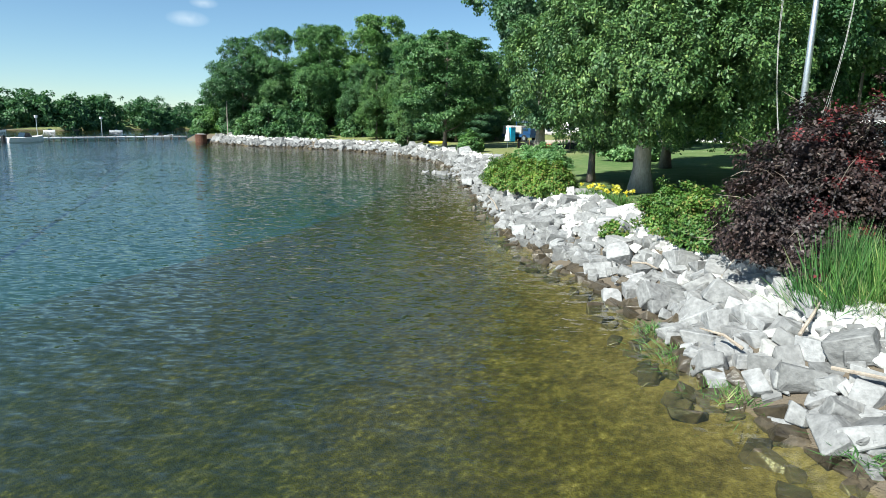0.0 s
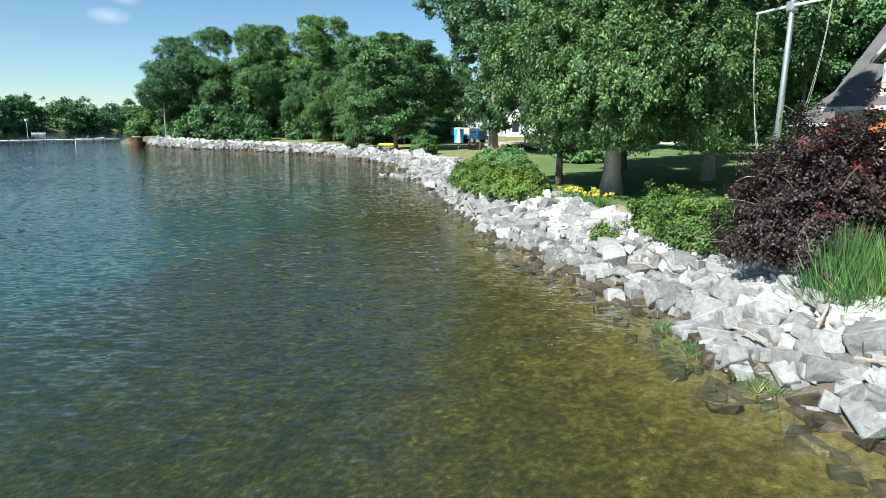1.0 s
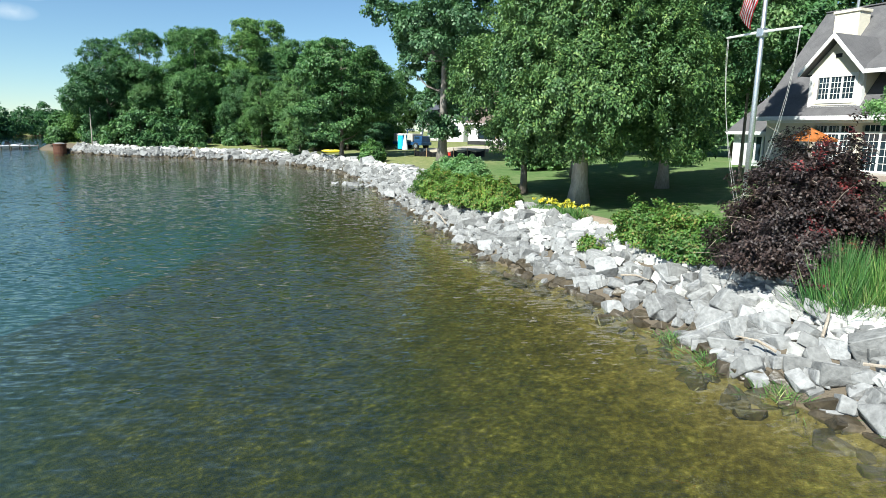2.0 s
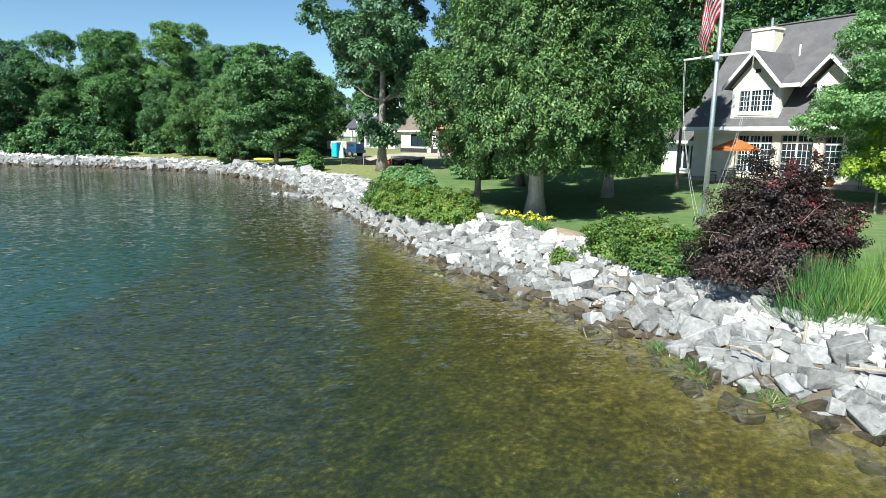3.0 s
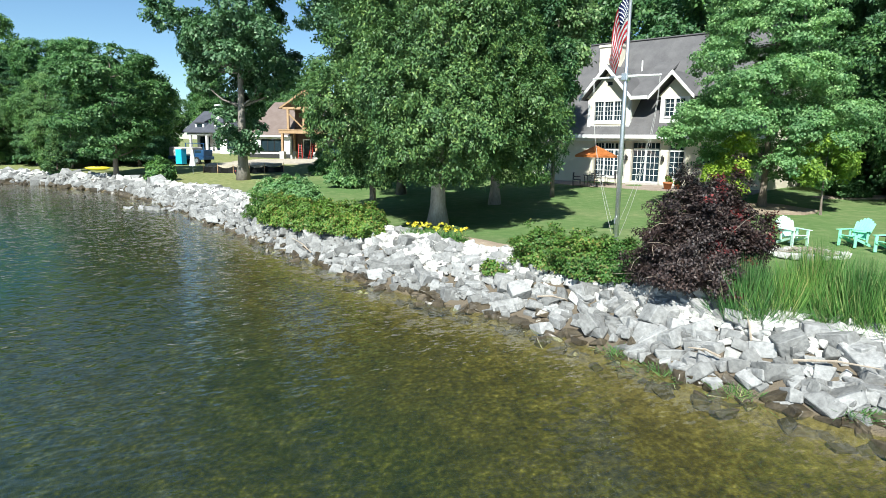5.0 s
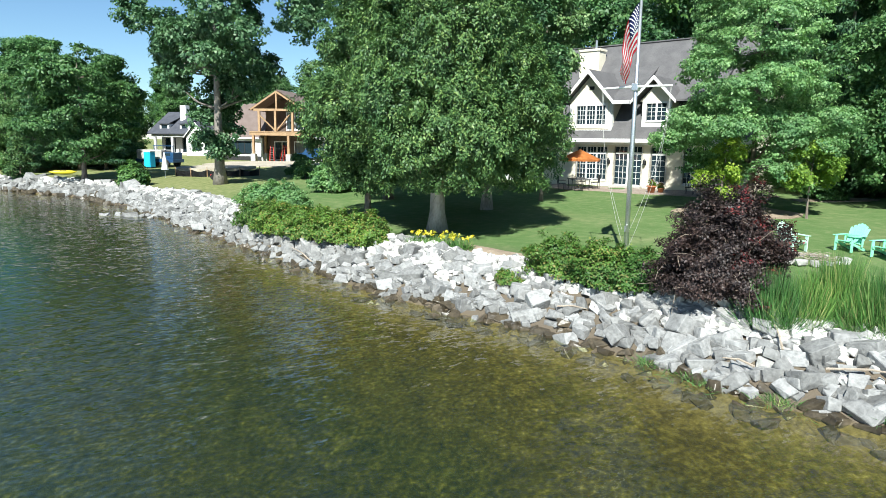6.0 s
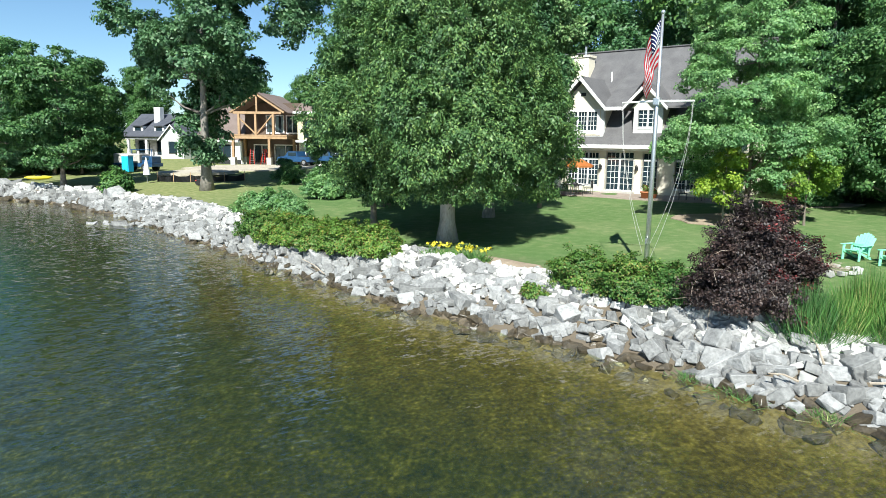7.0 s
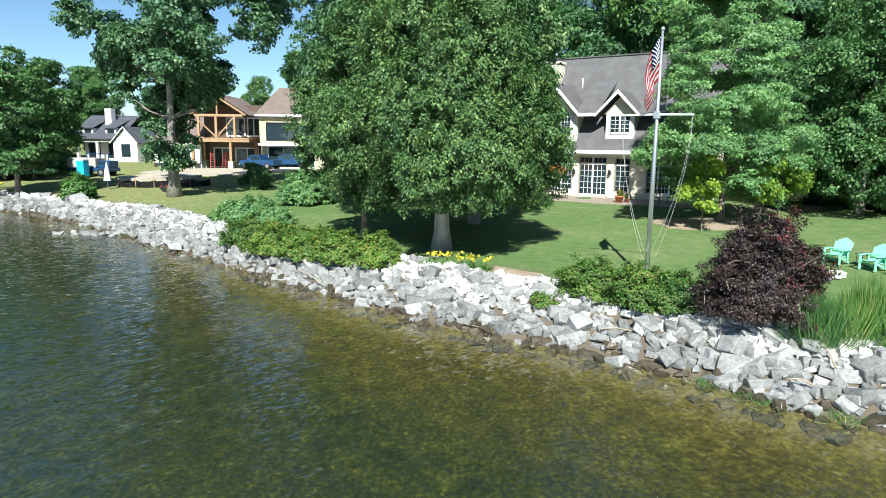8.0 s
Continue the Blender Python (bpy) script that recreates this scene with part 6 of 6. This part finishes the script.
boat(pose(-101.8, 39.5, -0.12, 0, 0, 110), 0.95, "white motor boat moored beside the dock")
boat(pose(-113, 66.5, -0.1, 0, 0, 80), 0.8, "white motor boat by the dock's shore end")
for i, (x, y, r) in enumerate([(-166, 70, 20), (-163, 58, 70), (-170, 88, 40), (-169, 52, 10)]):
    boat(pose(x, y, -0.1, 0, 0, r), 0.5, "small white boat moored off the far shore")
B = thing("rusty_drum", pose(-94.5, 62.9, 0), "rusty dark steel crib standing at the water's edge", "drum")
M_RUST = surface("rust", (0.05, 0.02, 0.012), (0.14, 0.06, 0.035), 2, 0.85)
part("shell", tube(bmesh.new(), [(0, 0, -0.5), (0, 0, 1.3)], [0.9, 0.9], 18), M_RUST, B)
part("hoop", tube(bmesh.new(), [(0, 0, 1.1), (0, 0, 1.22)], [0.95, 0.95], 18), M_RUST, B)
part("filling", tube(bmesh.new(), [(0, 0, 1.3), (0, 0, 1.45)], [0.8, 0.5], 14), M_STONE, B)
P = thing("white_pole", pose(-88.8, 64.0, ground_at(-88.8, 64.0)), "tall thin pale pole at the edge of the wood", "pole")
part("shaft", tube(bmesh.new(), [(0, 0, -0.2), (0, 0, 5.8)], [0.09, 0.06], 10), M_BARK_PALE, P)
part("cap", tube(bmesh.new(), [(0, 0, 5.8), (0, 0, 5.9)], [0.12, 0.06], 10), M_METAL, P)
K = thing("kayak", pose(-47.5, 65.0, ground_at(-47.5, 65.0) + 0.15, 0, 0, 25) @ Matrix.Diagonal((0.7, 0.7, 0.7, 1)), "yellow plastic kayak lying above the bank", "kayak")
part("hull", tube(bmesh.new(), [(-1.8, 0, 0.25), (-1.2, 0, 0.2), (0, 0, 0.18), (1.2, 0, 0.2), (1.8, 0, 0.25)], [0.04, 0.24, 0.33, 0.24, 0.04], 10), surface("yellow_plastic", (0.6, 0.5, 0.03), (0.75, 0.62, 0.05), 2, 0.4), K, smooth=True)
part("cockpit", boxes((-0.4, -0.2, 0.44, 0.4, 0.2, 0.53), bevel=0.03), M_BLACK, K)

# ---------- flowers and small things near the water ----------
for i, (x, y) in enumerate([(-9.2, 22.15), (-8.55, 21.75), (-7.9, 21.2), (-7.5, 20.75)]):
    F = thing("daylily_clump", place(x, y), "clump of yellow daylilies in front of the cedar", "flowers", "daylilies")
    tagged(put("blade_tuft", quads_mesh("blade_tuft", blades(120 + i, 420, (0.2, 0.2), 0.55, 0.018), M_BLADE), None, F), kind="stuff")
    g = np.random.default_rng(130 + i)
    c = np.stack([g.normal(0, 0.26, 6), g.normal(0, 0.26, 6), 0.5 + 0.16 * g.random(6)], 1)
    put("blossoms", quads_mesh("blossoms", leaves(g, c, 0.05, 10, 0.11, 0.08), M_YELLOW), None, F, "yellow trumpet blossoms")
for i, (x, y, dx, dy, dz, L) in enumerate([(-0.4, 9.6, 0.7, -0.6, 0.12, 1.5), (-0.9, 10.4, 0.2, 0.9, 0.5, 0.8), (-1.6, 10.2, -0.8, 0.1, 0.2, 0.7), (-13.6, 23.0, -0.7, 0.5, 0.35, 1.3), (-5.0, 14.9, 0.8, -0.5, 0.05, 0.9)]):
    W = thing("driftwood", pose(x, y, ground_at(x, y) + 0.28), "bleached driftwood stick lying on the stones", "driftwood", "driftwood sticks")
    v = Vector((dx, dy, dz)).normalized() * L
    part("stick", tube(bmesh.new(), [(0, 0, 0), tuple(v * 0.5 + Vector((0.03, 0.04, 0.05))), tuple(v)], [0.03, 0.025, 0.012], 6), M_TWIG, W)
for i, (x, y, r) in enumerate([(-2.6, 10.6, 0.45), (-3.3, 11.7, 0.3), (-1.4, 9.4, 0.4), (0.2, 8.3, 0.35)]):
    Gs = thing("shore_weed", pose(x, y, max(0.0, ground_at(x, y)) + 0.02), "low green weed between stones at the waterline", "weed", "shore weeds")
    tagged(put("blade_tuft", quads_mesh("blade_tuft", blades(150 + i, 260, (r * 0.7, r * 0.7), 0.2, 0.012), M_BLADE), None, Gs), kind="stuff")
